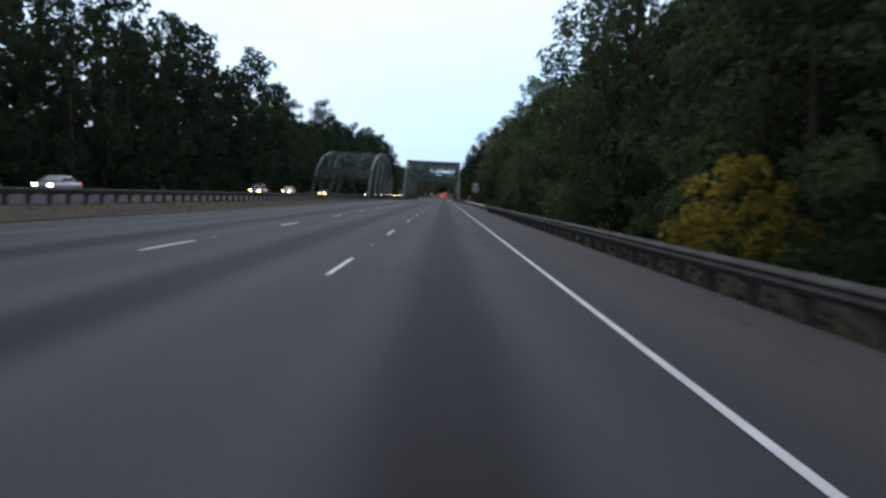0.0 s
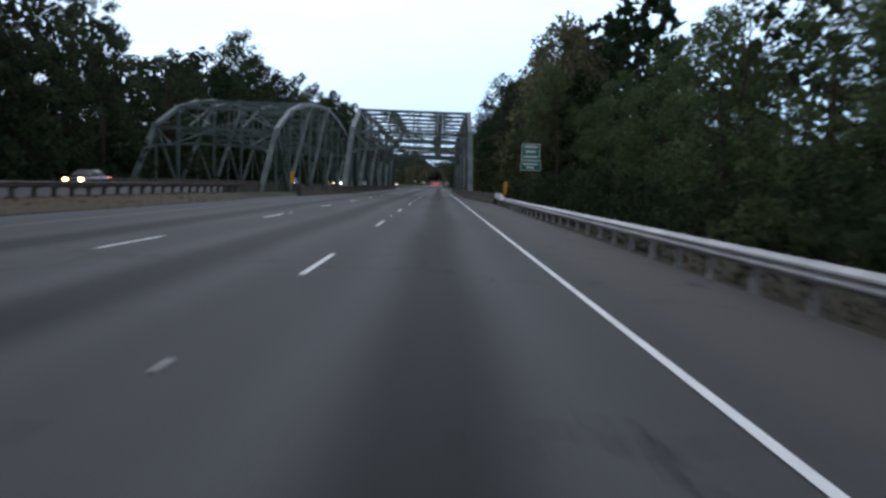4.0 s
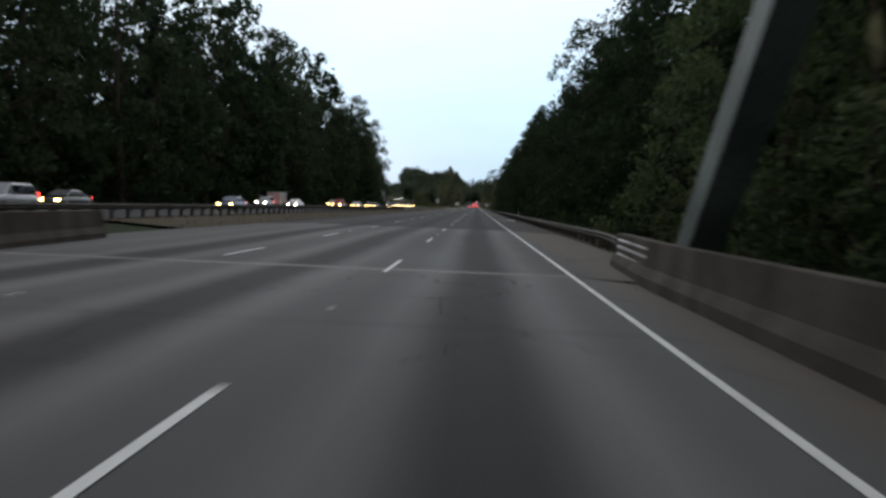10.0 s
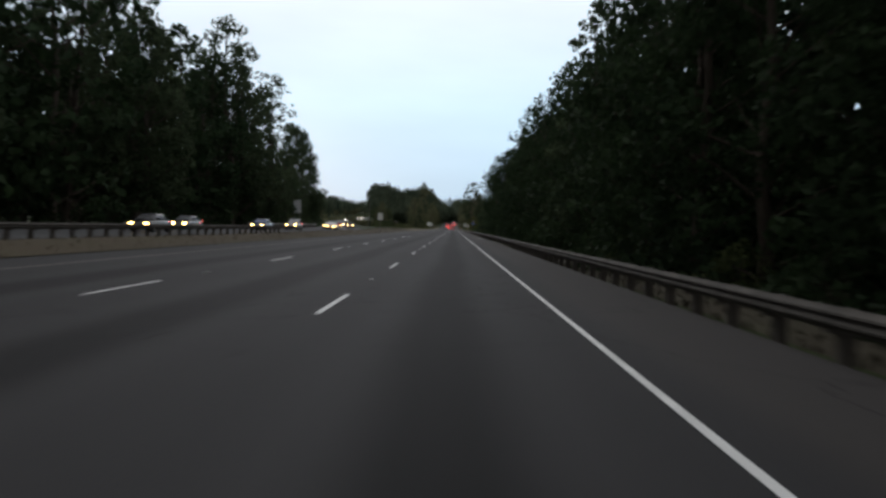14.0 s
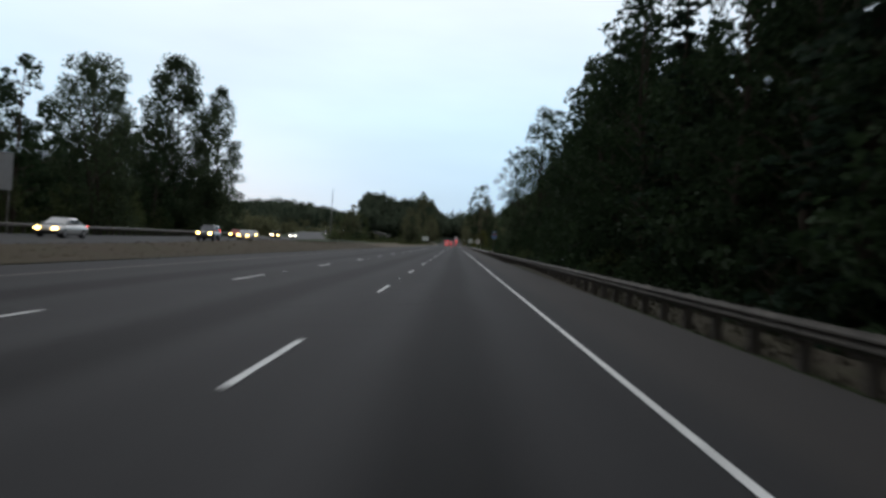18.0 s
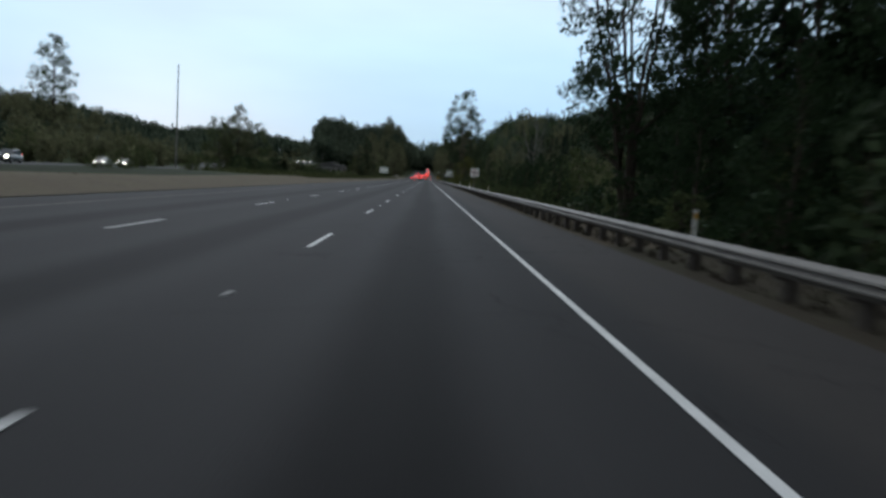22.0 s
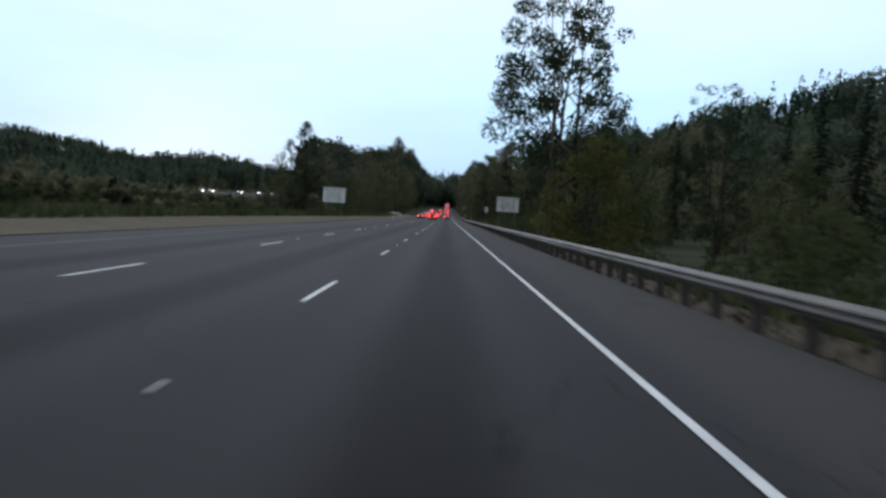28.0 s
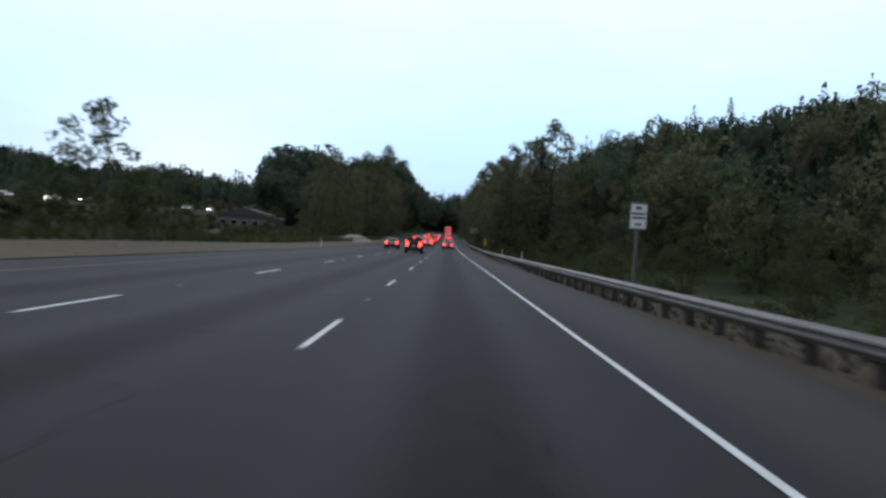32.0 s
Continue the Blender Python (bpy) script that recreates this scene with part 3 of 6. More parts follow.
for name_, m_, lab_ in (("guardrail_end", Matrix.Translation((4.93, 170.4, 0.30)), "tall three ribbed rail piece bolted to the barrier end"),
                        ("guardrail_end", Matrix.Translation((3.30, 294.2, 0.20)) @ Matrix.Rotation(radians(-3), 4, "Z"), "tall three ribbed rail piece leaving the bridge barrier")):
    g = thing(name_, m_, lab_, "guardrail")
    part("rail_beam", extrude_profile(TALL_BEAM + [(x + 0.012, z) for x, z in reversed(TALL_BEAM)], 0, 6.3 if m_.translation.y < 200 else 4.2), GALV, g)
    for yy in (0.6, 1.6, 2.6, 3.6):
        part("post", box(0.02, 0.20, yy - 0.08, yy + 0.08, -0.9, 0.48, 0.01), GALV_OLD, g)

tr = bmesh.new()
rows = []
for y, z0, z1 in ((166.5, 0.24, 0.54), (168.0, 0.25, 0.58), (170.0, 0.30, 0.80), (170.5, 0.30, 0.80)):
    ring_ = TALL_BEAM + [(x + 0.012, z) for x, z in reversed(TALL_BEAM)]
    rows.append([tr.verts.new((4.915 + x, y, z0 + (z1 - z0) * z / 0.5)) for x, z in ring_])
for a, b in zip(rows, rows[1:]):
    for i in range(len(a)):
        tr.faces.new((a[i], a[(i + 1) % len(a)], b[(i + 1) % len(a)], b[i]))
bmesh.ops.recalc_face_normals(tr, faces=tr.faces)
g = thing("guardrail_transition", pose(0, 0, 0), "galvanised rail piece stepping up to the taller rail", "guardrail")
part("rail_beam", tr, GALV, g)
for yy in (166.8, 168.4, 170.0):
    part("post", box(4.95, 5.12, yy - 0.08, yy + 0.08, -0.6, 0.52, 0.01), GALV_OLD, g)

# ---- bridge parapets ----
PARAPET = [(0, -0.2), (0.42, -0.2), (0.40, 0.80), (0.12, 0.80), (0.10, 0.30), (0.0, 0.12)]


def parapet(points, label, mirror=1):
    """A cast concrete barrier in lengths from point to point."""
    wall = thing("concrete_barrier", pose(0, 0, 0), label, "barrier")
    for (xa, ya), (xb, yb) in zip(points, points[1:]):
        ln = math.hypot(xb - xa, yb - ya)
        o = part("barrier_length", extrude_profile([(x * mirror, z) for x, z in PARAPET], 0.006, ln - 0.006), CONCRETE, wall)
        o.matrix_basis = Matrix.Translation((xa, ya, -0.02)) @ Matrix.Rotation(-math.atan2(xb - xa, yb - ya), 4, "Z")
    return wall


nodes_y = [BRIDGE_0 + PANEL * k for k in range(PANELS + 1)]
parapet([(4.72, 176.7), (4.4, 181), (3.75, 190), (3.2, 198)] + [(3.1, y) for y in nodes_y[1:]] + [(3.4, 299.0)], "stained grey concrete barrier along the bridge edge")
parapet([(-11.6, 176), (-10.6, 188)] + [(-10.4, y) for y in nodes_y] + [(-11.4, 302)], "stained grey concrete barrier along the bridge edge", -1)
parapet([(-20.9, 186)] + [(-20.9, y) for y in nodes_y] + [(-20.9, 304)], "concrete barrier of the opposite bridge")
parapet([(-34.7, 186)] + [(-34.7, y) for y in nodes_y] + [(-34.7, 304)], "concrete barrier of the opposite bridge", -1)


# ---- truss bridges ----
def perforated(a, b, w, h, bm):
    """A box member whose cover plates have a row of oval openings."""
    a, b = Vector(a), Vector(b)
    u = (b - a).normalized()
    ln = (b - a).length
    for sgn in (-1, 1):
        v = u.cross(Vector((1, 0, 0))).normalized() * sgn
        for e in (-1, 1):
            c = v * (h / 2 - 0.01) + Vector((e * w * 0.36, 0, 0))
            bar(a + c, b + c, w * 0.28, 0.02, bm)
        k = 0.0
        while k < ln:
            c = v * (h / 2 - 0.01)
            bar(a + u * k + c, a + u * min(ln, k + 0.42) + c, w * 0.46, 0.02, bm)
            k += 0.78
    for e in (-1, 1):
        c = Vector((e * w / 2, 0, 0))
        bar(a + c, b + c, 0.03, h - 0.05, bm)
    return bm


def truss_bridge(x_left, x_right, tops, label):
    """A through truss with subdivided panels: side trusses, portals, sway frames and top bracing."""
    br = thing("truss_bridge", pose(0, 0, 0), label, "bridge")
    half = PANELS // 2
    top = [tops[min(k, PANELS - k)] for k in range(PANELS + 1)]
    foot, Y = -0.7, nodes_y

    def mid(k):
        return (foot + top[k]) / 2
    for x in (x_left, x_right):
        def low(k):
            return (x, Y[k], foot)

        def up(k):
            return (x, Y[k], top[k])

        def m_(k):
            return (x, Y[k], mid(k))
        for k in range(PANELS):
            part("bottom_chord", bar(low(k), low(k + 1), 0.45, 0.5), BRIDGE_PAINT, br)
        for k in range(1, PANELS - 1):
            part("top_chord", bar(up(k), up(k + 1), 0.52, 0.5), BRIDGE_PAINT, br)
        for k, q in ((0, 1), (PANELS, PANELS - 1)):
            part("end_post", bar(low(k), up(q), 0.58, 0.58), BRIDGE_PAINT, br)
            part("vertical", bar(low(q), up(q), 0.30, 0.30), BRIDGE_PAINT, br)
        for k in range(2, PANELS - 1):
            part("vertical", bar(low(k), up(k), 0.40 if k % 2 == 0 else 0.26, 0.36 if k % 2 == 0 else 0.26), BRIDGE_PAINT, br)
        for k in range(1, PANELS):
            for e in (-1, 1):
                part("gusset", box(x + e * 0.275 - 0.01, x + e * 0.275 + 0.01, Y[k] - 0.75, Y[k] + 0.75, top[k] - 0.75, top[k] + 0.28), BRIDGE_PAINT, br)
        # main diagonals rise towards midspan; short ones meet them half way
        mains = [(2, 4), (4, 6)]
        shorts = [(2, 1), (4, 3), (6, 5)]
        for a, b in mains:
            part("diagonal", perforated(low(a), up(b), 0.40, 0.44, bmesh.new()), BRIDGE_PAINT, br, "perforated box diagonal")
            part("diagonal", bar(low(PANELS - a), up(PANELS - b), 0.34, 0.44), BRIDGE_PAINT, br)
        for a, b in shorts:
            e0, e1 = (up(1), up(PANELS - 1)) if b == 1 else (m_(b), m_(PANELS - b))
            part("diagonal", bar(low(a), e0, 0.30, 0.40), BRIDGE_PAINT, br)
            part("diagonal", perforated(low(PANELS - a), e1, 0.36, 0.38, bmesh.new()) if b != 1 else bar(low(PANELS - a), e1, 0.28, 0.30), BRIDGE_PAINT, br)
    span = x_right - x_left
    xm = (x_left + x_right) / 2

    def across(y, z, w, h, name):
        part(name, bar((x_left, y, z), (x_right, y, z), h, w, None, (0, 0, 1)), BRIDGE_PAINT, br)

    # sloping portals: strut at the knee, arched strut below it, a zigzag of ties between
    for k, q in ((0, 1), (PANELS, PANELS - 1)):
        run = (Y[q] - Y[k]) / (top[q] - foot)

        def plane(z):
            return Y[k] + run * (z - foot)
        zt = top[q] - 0.25
        across(plane(zt), zt, 0.36, 0.40, "portal_strut")
        arch = []
        for i in range(17):
            s = i / 16
            e = min(s, 1 - s) * span
            z = zt - 2.45 + 0.5 * (1 - (1 - min(1, e / (span / 2))) ** 2) - 0.55 * max(0, 1 - e / 1.0) ** 2
            arch.append((x_left + span * s, plane(z), z))
        part("arched_strut", sweep(arch, 0.30, 0.32), BRIDGE_PAINT, br)
        stops = [0, 3, 8, 13, 16]
        for i, (a, b) in enumerate(zip(stops, stops[1:])):
            pa, pb = Vector(arch[a]), Vector(arch[b])
            for pt, high in ((pa, i % 2 == 0), (pb, i % 2 == 1)):
                if high:
                    pt.z, pt.y = zt, plane(zt)
            part("portal_tie", bar(pa, pb, 0.20, 0.20, None, (0, 1, 0)), BRIDGE_PAINT, br)
    for k in range(1, PANELS):
        if 1 < k < PANELS - 1:
            across(Y[k], top[k], 0.32, 0.36, "top_strut")
        for s in (0.28, 0.72) if 2 < k < PANELS - 2 else ():
            x = x_left + span * s
            part("plate", box(x - 0.5, x + 0.5, Y[k] - 0.20, Y[k] - 0.17, top[k] - 0.42, top[k] + 0.32), BRIDGE_PAINT, br, "square connection plate on the top strut")
    # sway frames with curved knees at the main panel points
    for k in range(2, PANELS - 1, 2):
        z0 = 7.0
        across(Y[k], z0, 0.30, 0.44, "sway_strut")
        for e, x in ((1, x_left), (-1, x_right)):
            knee = [(x + e * 1.45 * (1 - math.cos(radians(a))), Y[k], z0 - 1.45 * (1 - math.sin(radians(a))) - 0.1) for a in range(0, 91, 15)]
            part("curved_knee", sweep(knee, 0.28, 0.26), BRIDGE_PAINT, br)
            part("knee_plate", loft_fan(knee, (x, Y[k], z0)), BRIDGE_PAINT, br)
        xs_ = [x_left, x_left + span * 0.28, xm, x_left + span * 0.72, x_right]
        for xa, xb in zip(xs_, xs_[1:]):
            part("sway_rod", bar((xa, Y[k], z0), (xb, Y[k], top[k]), 0.055, 0.055), BRIDGE_PAINT, br)
            part("sway_rod", bar((xb, Y[k], z0), (xa, Y[k], top[k]), 0.055, 0.055), BRIDGE_PAINT, br)
        for x in xs_[1:4]:
            part("sway_post", bar((x, Y[k], z0), (x, Y[k], top[k]), 0.16, 0.16), BRIDGE_PAINT, br)
        for x in (xs_[1], xs_[3]):
            part("plate", box(x - 0.55, x + 0.55, Y[k] - 0.20, Y[k] - 0.17, z0 - 0.1, z0 + 0.75), BRIDGE_PAINT, br, "square connection plate on the sway strut")
    for k in range(1, PANELS - 1):
        for xa, xc in ((x_left, xm), (xm, x_right)):
            part("top_lateral", bar((xa, Y[k], top[k]), (xc, Y[k + 1], top[k + 1]), 0.08, 0.08), BRIDGE_PAINT, br)
            part("top_lateral", bar((xc, Y[k], top[k]), (xa, Y[k + 1], top[k + 1]), 0.08, 0.08), BRIDGE_PAINT, br)
        for s in (0.28, 0.72):
            x = x_left + span * s
            part("stringer", bar((x, Y[k], top[k]), (x, Y[k + 1], top[k + 1]), 0.12, 0.14), BRIDGE_PAINT, br)
    for x in (x_left, x_right):
        for y in (BRIDGE_0, BRIDGE_1):
            part("abutment", box(x - 0.6, x + 0.6, y - 1.0, y + 1.0, -7.0, foot - 0.2, 0.05), CONCRETE, br, "grey concrete abutment")
    return br


def loft_fan(curve, corner):
    """A thin web plate between a curved knee and its corner."""
    bm = bmesh.new()
    rows = [[bm.verts.new((x, y + d, z)) for x, y, z in (*curve, corner)] for d in (-0.02, 0.02)]
    n = len(rows[0])
    bm.faces.new(rows[0])
    bm.faces.new(rows[1][::-1])
    for i in range(n):
        bm.faces.new((rows[0][i], rows[0][(i + 1) % n], rows[1][(i + 1) % n], rows[1][i]))
    bmesh.ops.recalc_face_normals(bm, faces=bm.faces)
    return bm


truss_bridge(-10.95, 3.72, [0, 7.8, 11.0, 11.2, 11.3, 11.4, 11.4], "grey-green painted steel truss bridge over the road")
truss_bridge(-35.4, -20.4, [0, 7.4, 10.4, 12.0, 13.0, 13.6, 13.9], "older grey-green steel truss bridge with arched top")


# ---- signs ----
def rounded_plate(w, h, r, t=0.004):
    bm = bmesh.new()
    pts = []
    for cx, cz, a0 in ((w / 2 - r, h / 2 - r, 0), (-w / 2 + r, h / 2 - r, 90), (-w / 2 + r, -h / 2 + r, 180), (w / 2 - r, -h / 2 + r, 270)):
        for i in range(5):
            a = radians(a0 + 22.5 * i)
            pts.append((cx + r * math.cos(a), cz + r * math.sin(a)))
    f = [bm.verts.new((x, -t / 2, z)) for x, z in pts]
    g = [bm.verts.new((x, t / 2, z)) for x, z in pts]
    bm.faces.new(f)
    bm.faces.new(g[::-1])
    for i in range(len(pts)):
        bm.faces.new((f[i], f[(i + 1) % len(pts)], g[(i + 1) % len(pts)], g[i]))
    bmesh.ops.recalc_face_normals(bm, faces=bm.faces)
    return bm


def at(ob, x, y, z, *r):
    ob.matrix_basis = pose(x, y, z, *r)
    return ob


def road_sign(x, y, w, h, middle, face, edge, label, posts=1, post_mat=None, turn=0, name="road_sign"):
    """A plate with a border on one or two posts, facing the traffic."""
    g = land(x, y)
    s = thing(name, pose(x, y, g, 0, 0, turn), label, "sign")
    z = middle - g
    at(part("plate", rounded_plate(w, h, 0.07), SIGN_BACK, s), 0, 0, z)
    if edge:
        at(part("border", rounded_plate(w - 0.02, h - 0.02, 0.07), edge, s), 0, -0.006, z)
        at(part("face", rounded_plate(w - 0.09, h - 0.09, 0.05), face, s), 0, -0.012, z)
    else:
        at(part("face", rounded_plate(w - 0.01, h - 0.01, 0.06), face, s), 0, -0.006, z)
    for px_ in ([0] if posts == 1 else [-w * 0.34, w * 0.34]):
        part("post", box(px_ - 0.055, px_ + 0.055, 0.01, 0.12, -0.4, z + h * 0.45, 0.008), post_mat or GALV_OLD, s)
    return s, z


def writing_bars(s, z, rows, material):
    """Unreadable lines of writing as plain bars: (width, height, dz)."""
    for w, h, dz in rows:
        part("writing", box(-w / 2, w / 2, -0.022, -0.016, z + dz - h / 2, z + dz + h / 2), material, s)


s, z = road_sign(6.75, 168.1, 1.36, 1.22, 3.98, SIGN_GREEN, SIGN_WHITE, "two green place signs with white writing on a wooden post", 1, POST_WOOD)
writing_bars(s, z, [(0.95, 0.13, 0.40), (0.80, 0.17, 0.05), (0.98, 0.16, -0.32)], SIGN_WHITE)
at(part("plate", rounded_plate(1.50, 0.72, 0.07), SIGN_BACK, s), 0.04, 0, z - 0.98)
at(part("border", rounded_plate(1.48, 0.70, 0.07), SIGN_WHITE, s), 0.04, -0.006, z - 0.98)
at(part("face", rounded_plate(1.42, 0.64, 0.05), SIGN_GREEN, s), 0.04, -0.012, z - 0.98)
writing_bars(s, z - 0.98, [(1.1, 0.14, 0.12), (0.55, 0.12, -0.14)], SIGN_WHITE)
for sx, sy, wd, lab in ((8.85, 903.6, 3.28, "large white truck lane sign on two posts by the rail"), (-16.35, 902.7, 3.28, "large white truck lane sign on two posts in the median")):
    s, z = road_sign(sx, sy, wd, 2.2, 3.5 if sx > 0 else 3.3, SIGN_WHITE, SIGN_BLACK, lab, 2)
    for i, words in enumerate(("WEIGH IN MOTION", "TRUCKS USE", "RIGHT LANE", "NEXT 2 MILES")):
        lettering(words, 0.37, SIGN_BLACK, s, (0, -0.018, z + 0.72 - 0.48 * i))
    for i, w_ in ((1, 2.1), (2, 1.9)):
        part("underline", box(-w_ / 2, w_ / 2, -0.022, -0.016, z + 0.72 - 0.48 * i - 0.22, z + 0.72 - 0.48 * i - 0.19), SIGN_BLACK, s)
s, z = road_sign(7.6, 938.0, 0.74, 1.1, 3.0, SIGN_WHITE, SIGN_BLACK, "white rectangular regulatory sign on a metal post")
writing_bars(s, z, [(0.24, 0.13, 0.34), (0.54, 0.08, 0.10), (0.54, 0.08, -0.07), (0.28, 0.08, -0.34)], SIGN_BLACK)
s, z = road_sign(7.3, 1110.0, 2.3, 1.9, 5.2, SIGN_WHITE, SIGN_BLACK, "white sign board far along the shoulder", 2)
writing_bars(s, z, [(1.2, 0.16, 0.35), (1.0, 0.16, 0.0), (1.2, 0.16, -0.35)], SIGN_BLACK)

# route shield
s = thing("route_sign", pose(6.3, 629.3, land(6.3, 629.3)), "blue and red interstate route shield on a post", "sign")
z = 2.95 - land(6.3, 629.3)


def shield(w, h, grow, cut=None):
    bm = bmesh.new()
    pts = [(-0.36, 0.5), (-0.18, 0.44), (0, 0.5), (0.18, 0.44), (0.36, 0.5), (0.48, 0.26), (0.47, 0.0), (0.34, -0.26), (0, -0.5), (-0.34, -0.26), (-0.47, 0.0), (-0.48, 0.26)]
    pts = [(x * w * grow, zz * h * grow) for x, zz in pts]
    if cut is not None:
        pts = [(x, max(zz, cut * h)) for x, zz in pts]
    f = [bm.verts.new((x, -0.003, zz)) for x, zz in pts]
    g = [bm.verts.new((x, 0.003, zz)) for x, zz in pts]
    bm.faces.new(f)
    bm.faces.new(g[::-1])
    for i in range(len(pts)):
        bm.faces.new((f[i], f[(i + 1) % len(pts)], g[(i + 1) % len(pts)], g[i]))
    bmesh.ops.recalc_face_normals(bm, faces=bm.faces)
    return bm


at(part("border", shield(0.95, 0.95, 1.0), SIGN_WHITE, s), 0, 0, z)
at(part("face", shield(0.95, 0.95, 0.93), SIGN_BLUE, s), 0, -0.008, z)
part("crown", box(-0.36, 0.36, -0.020, -0.014, z + 0.22, z + 0.38), SIGN_RED, s, "red top band of the shield")
lettering("5", 0.62, SIGN_WHITE, s, (0, -0.014, z - 0.08))
at(part("direction_plate", rounded_plate(0.62, 0.3, 0.03), SIGN_BLUE, s, "small blue direction plate"), 0, 0, z + 0.72)
part("writing", box(-0.22, 0.22, -0.010, -0.004, z + 0.67, z + 0.78), SIGN_WHITE, s)
part("post", box(-0.05, 0.05, 0.01, 0.11, -0.4, z + 0.8, 0.008), POST_WOOD, s)

# prohibition sign
s, z = road_sign(6.4, 721.3, 1.1, 1.1, 2.42, SIGN_WHITE, None, "square white prohibition sign with a barred red ring")
ring = bmesh.new()
for i in range(32):
    a, b = radians(11.25 * i), radians(11.25 * (i + 1))
    bar((0.42 * math.cos(a), -0.018, 0.42 * math.sin(a)), (0.42 * math.cos(b), -0.018, 0.42 * math.sin(b)), 0.012, 0.07, ring, (0, 1, 0))
bar((-0.29, -0.017, 0.29), (0.29, -0.017, -0.29), 0.010, 0.07, ring, (0, 1, 0))
at(part("ring", ring, SIGN_RED, s, "red ring with a slanting bar"), 0, 0, z)
at(part("pictogram", rounded_plate(0.36, 0.28, 0.1, 0.004), SIGN_BLACK, s, "plain dark pictogram"), 0.02, -0.010, z - 0.03)

# smaller signs and markers
s, z = road_sign(-13.2, 526.3, 0.95, 1.3, 2.85, SIGN_WHITE, SIGN_BLACK, "pale rectangular sign in the median")
s, z = road_sign(-36.7, 566.0, 1.75, 3.0, 4.9, SIGN_BACK, None, "back of a tall pale sign board beyond the opposite road", 2)
s, z = road_sign(-46.0, 401.0, 3.6, 1.6, 3.2, SIGN_BACK, None, "back of a large grey sign board on two posts", 2)
s, z = road_sign(-40.0, 175.0, 1.6, 1.5, 3.0, SIGN_BACK, None, "back of a pale sign board by the opposite road", 2)


def hazard_marker(x, y, label):
    g = land(x, y)
    s = thing("hazard_marker", pose(x, y, g), label, "marker")
    part("post", box(-0.03, 0.03, 0.012, 0.07, -0.4, 2.2, 0.006), GALV_OLD, s)
    z = 1.72
    part("plate", box(-0.09, 0.09, 0.0, 0.008, z - 0.52, z + 0.52), SIGN_YELLOW, s)
    for i in range(5):
        for dx in (-0.075, 0.075):
            zz = z - 0.42 + 0.21 * i + (0.04 if dx > 0 else -0.04)
            part("reflector", tube((dx, 0.001, zz), (dx, -0.025, zz), 0.105, 0.095, 12), SIGN_YELLOW, s)
    return s


hazard_marker(5.75, 176.5, "yellow hazard marker with round reflectors at the barrier end")
hazard_marker(-13.2, 180, "yellow hazard marker with round reflectors at the median barrier")
hazard_marker(6.1, 1030, "yellow hazard marker with round reflectors beside the rail")


def delineator(x, y):
    s = thing("delineator_post", pose(x, y, land(x, y)), "thin white reflector post beside the rail", "marker", "delineator posts")
    part("post", box(-0.035, 0.035, -0.012, 0.012, -0.3, 1.05 - land(x, y) * 0.6, 0.004), SIGN_WHITE, s)
    part("reflector", box(-0.03, 0.03, -0.018, -0.013, 0.82 - land(x, y) * 0.6, 0.97 - land(x, y) * 0.6), SIGN_YELLOW, s)


for y in (398, 640, 700, 734, 769, 974, 998):
    delineator(6.6, y)
delineator(-13.4, 985)
s = thing("broken_snag", pose(16.0, 916.3, land(16.0, 916.3)), "pale barkless broken tree trunk behind the rail", "tree trunk")
part("trunk", tube((0, 0, -0.5), (0.15, 0, 5.0), 0.24, 0.15, 9), BARK_PALE, s)
mound = bmesh.new()
rows = []
for i in range(25):
    u = i / 24
    row = []
    for j in range(11):
        v = j / 10
        h = 1.05 * math.sin(math.pi * u) ** 0.7 * math.sin(math.pi * v)
        h *= 1 + 0.35 * noise.noise((u * 6, v * 3, 1.5))
        row.append(mound.verts.new((-20.5 + 6.2 * v, 1026 + 34 * u, land(-20.5 + 6.2 * v, 1026 + 34 * u) - 0.05 + h)))
    rows.append(row)
for a, b in zip(rows, rows[1:]):
    for j in range(10):
        mound.faces.new((a[j], a[j + 1], b[j + 1], b[j]))
tagged(part("gravel_mound", mound, GRAVEL, smooth=True), "low pale mound of gravel beside the road", "gravel mound")
s = thing("utility_pole", pose(-40.0, 742, land(-40, 742)), "tall slim grey pole standing in the grass", "pole")
part("pole", tube((0, 0, -0.5), (0, 0, 16.3), 0.16, 0.07, 10), GALV_OLD, s)
part("cap", tube((0, 0, 16.3), (0, 0, 16.4), 0.09, 0.05, 10), GALV_OLD, s)
s = thing("utility_pole", pose(-62, 1060, land(-62, 1060)), "distant slim grey pole among the trees", "pole")
part("pole", tube((0, 0, -0.5), (0, 0, 12), 0.16, 0.09, 8), GALV_OLD, s)
part("arm", tube((-0.9, 0, 11.2), (0.9, 0, 11.2), 0.05, 0.05, 6), GALV_OLD, s)


# ---- vehicles ----
def loft(sections):
    """A closed skin through rings of points, one ring a section."""
    bm = bmesh.new()
    rings = [[bm.verts.new(p) for p in s] for s in sections]
    n = len(rings[0])
    for a, b in zip(rings, rings[1:]):
        for i in range(n):
            bm.faces.new((a[i], a[(i + 1) % n], b[(i + 1) % n], b[i]))
    bm.faces.new(rings[0][::-1])
    bm.faces.new(rings[-1])
    bmesh.ops.recalc_face_normals(bm, faces=bm.faces)
    return bm


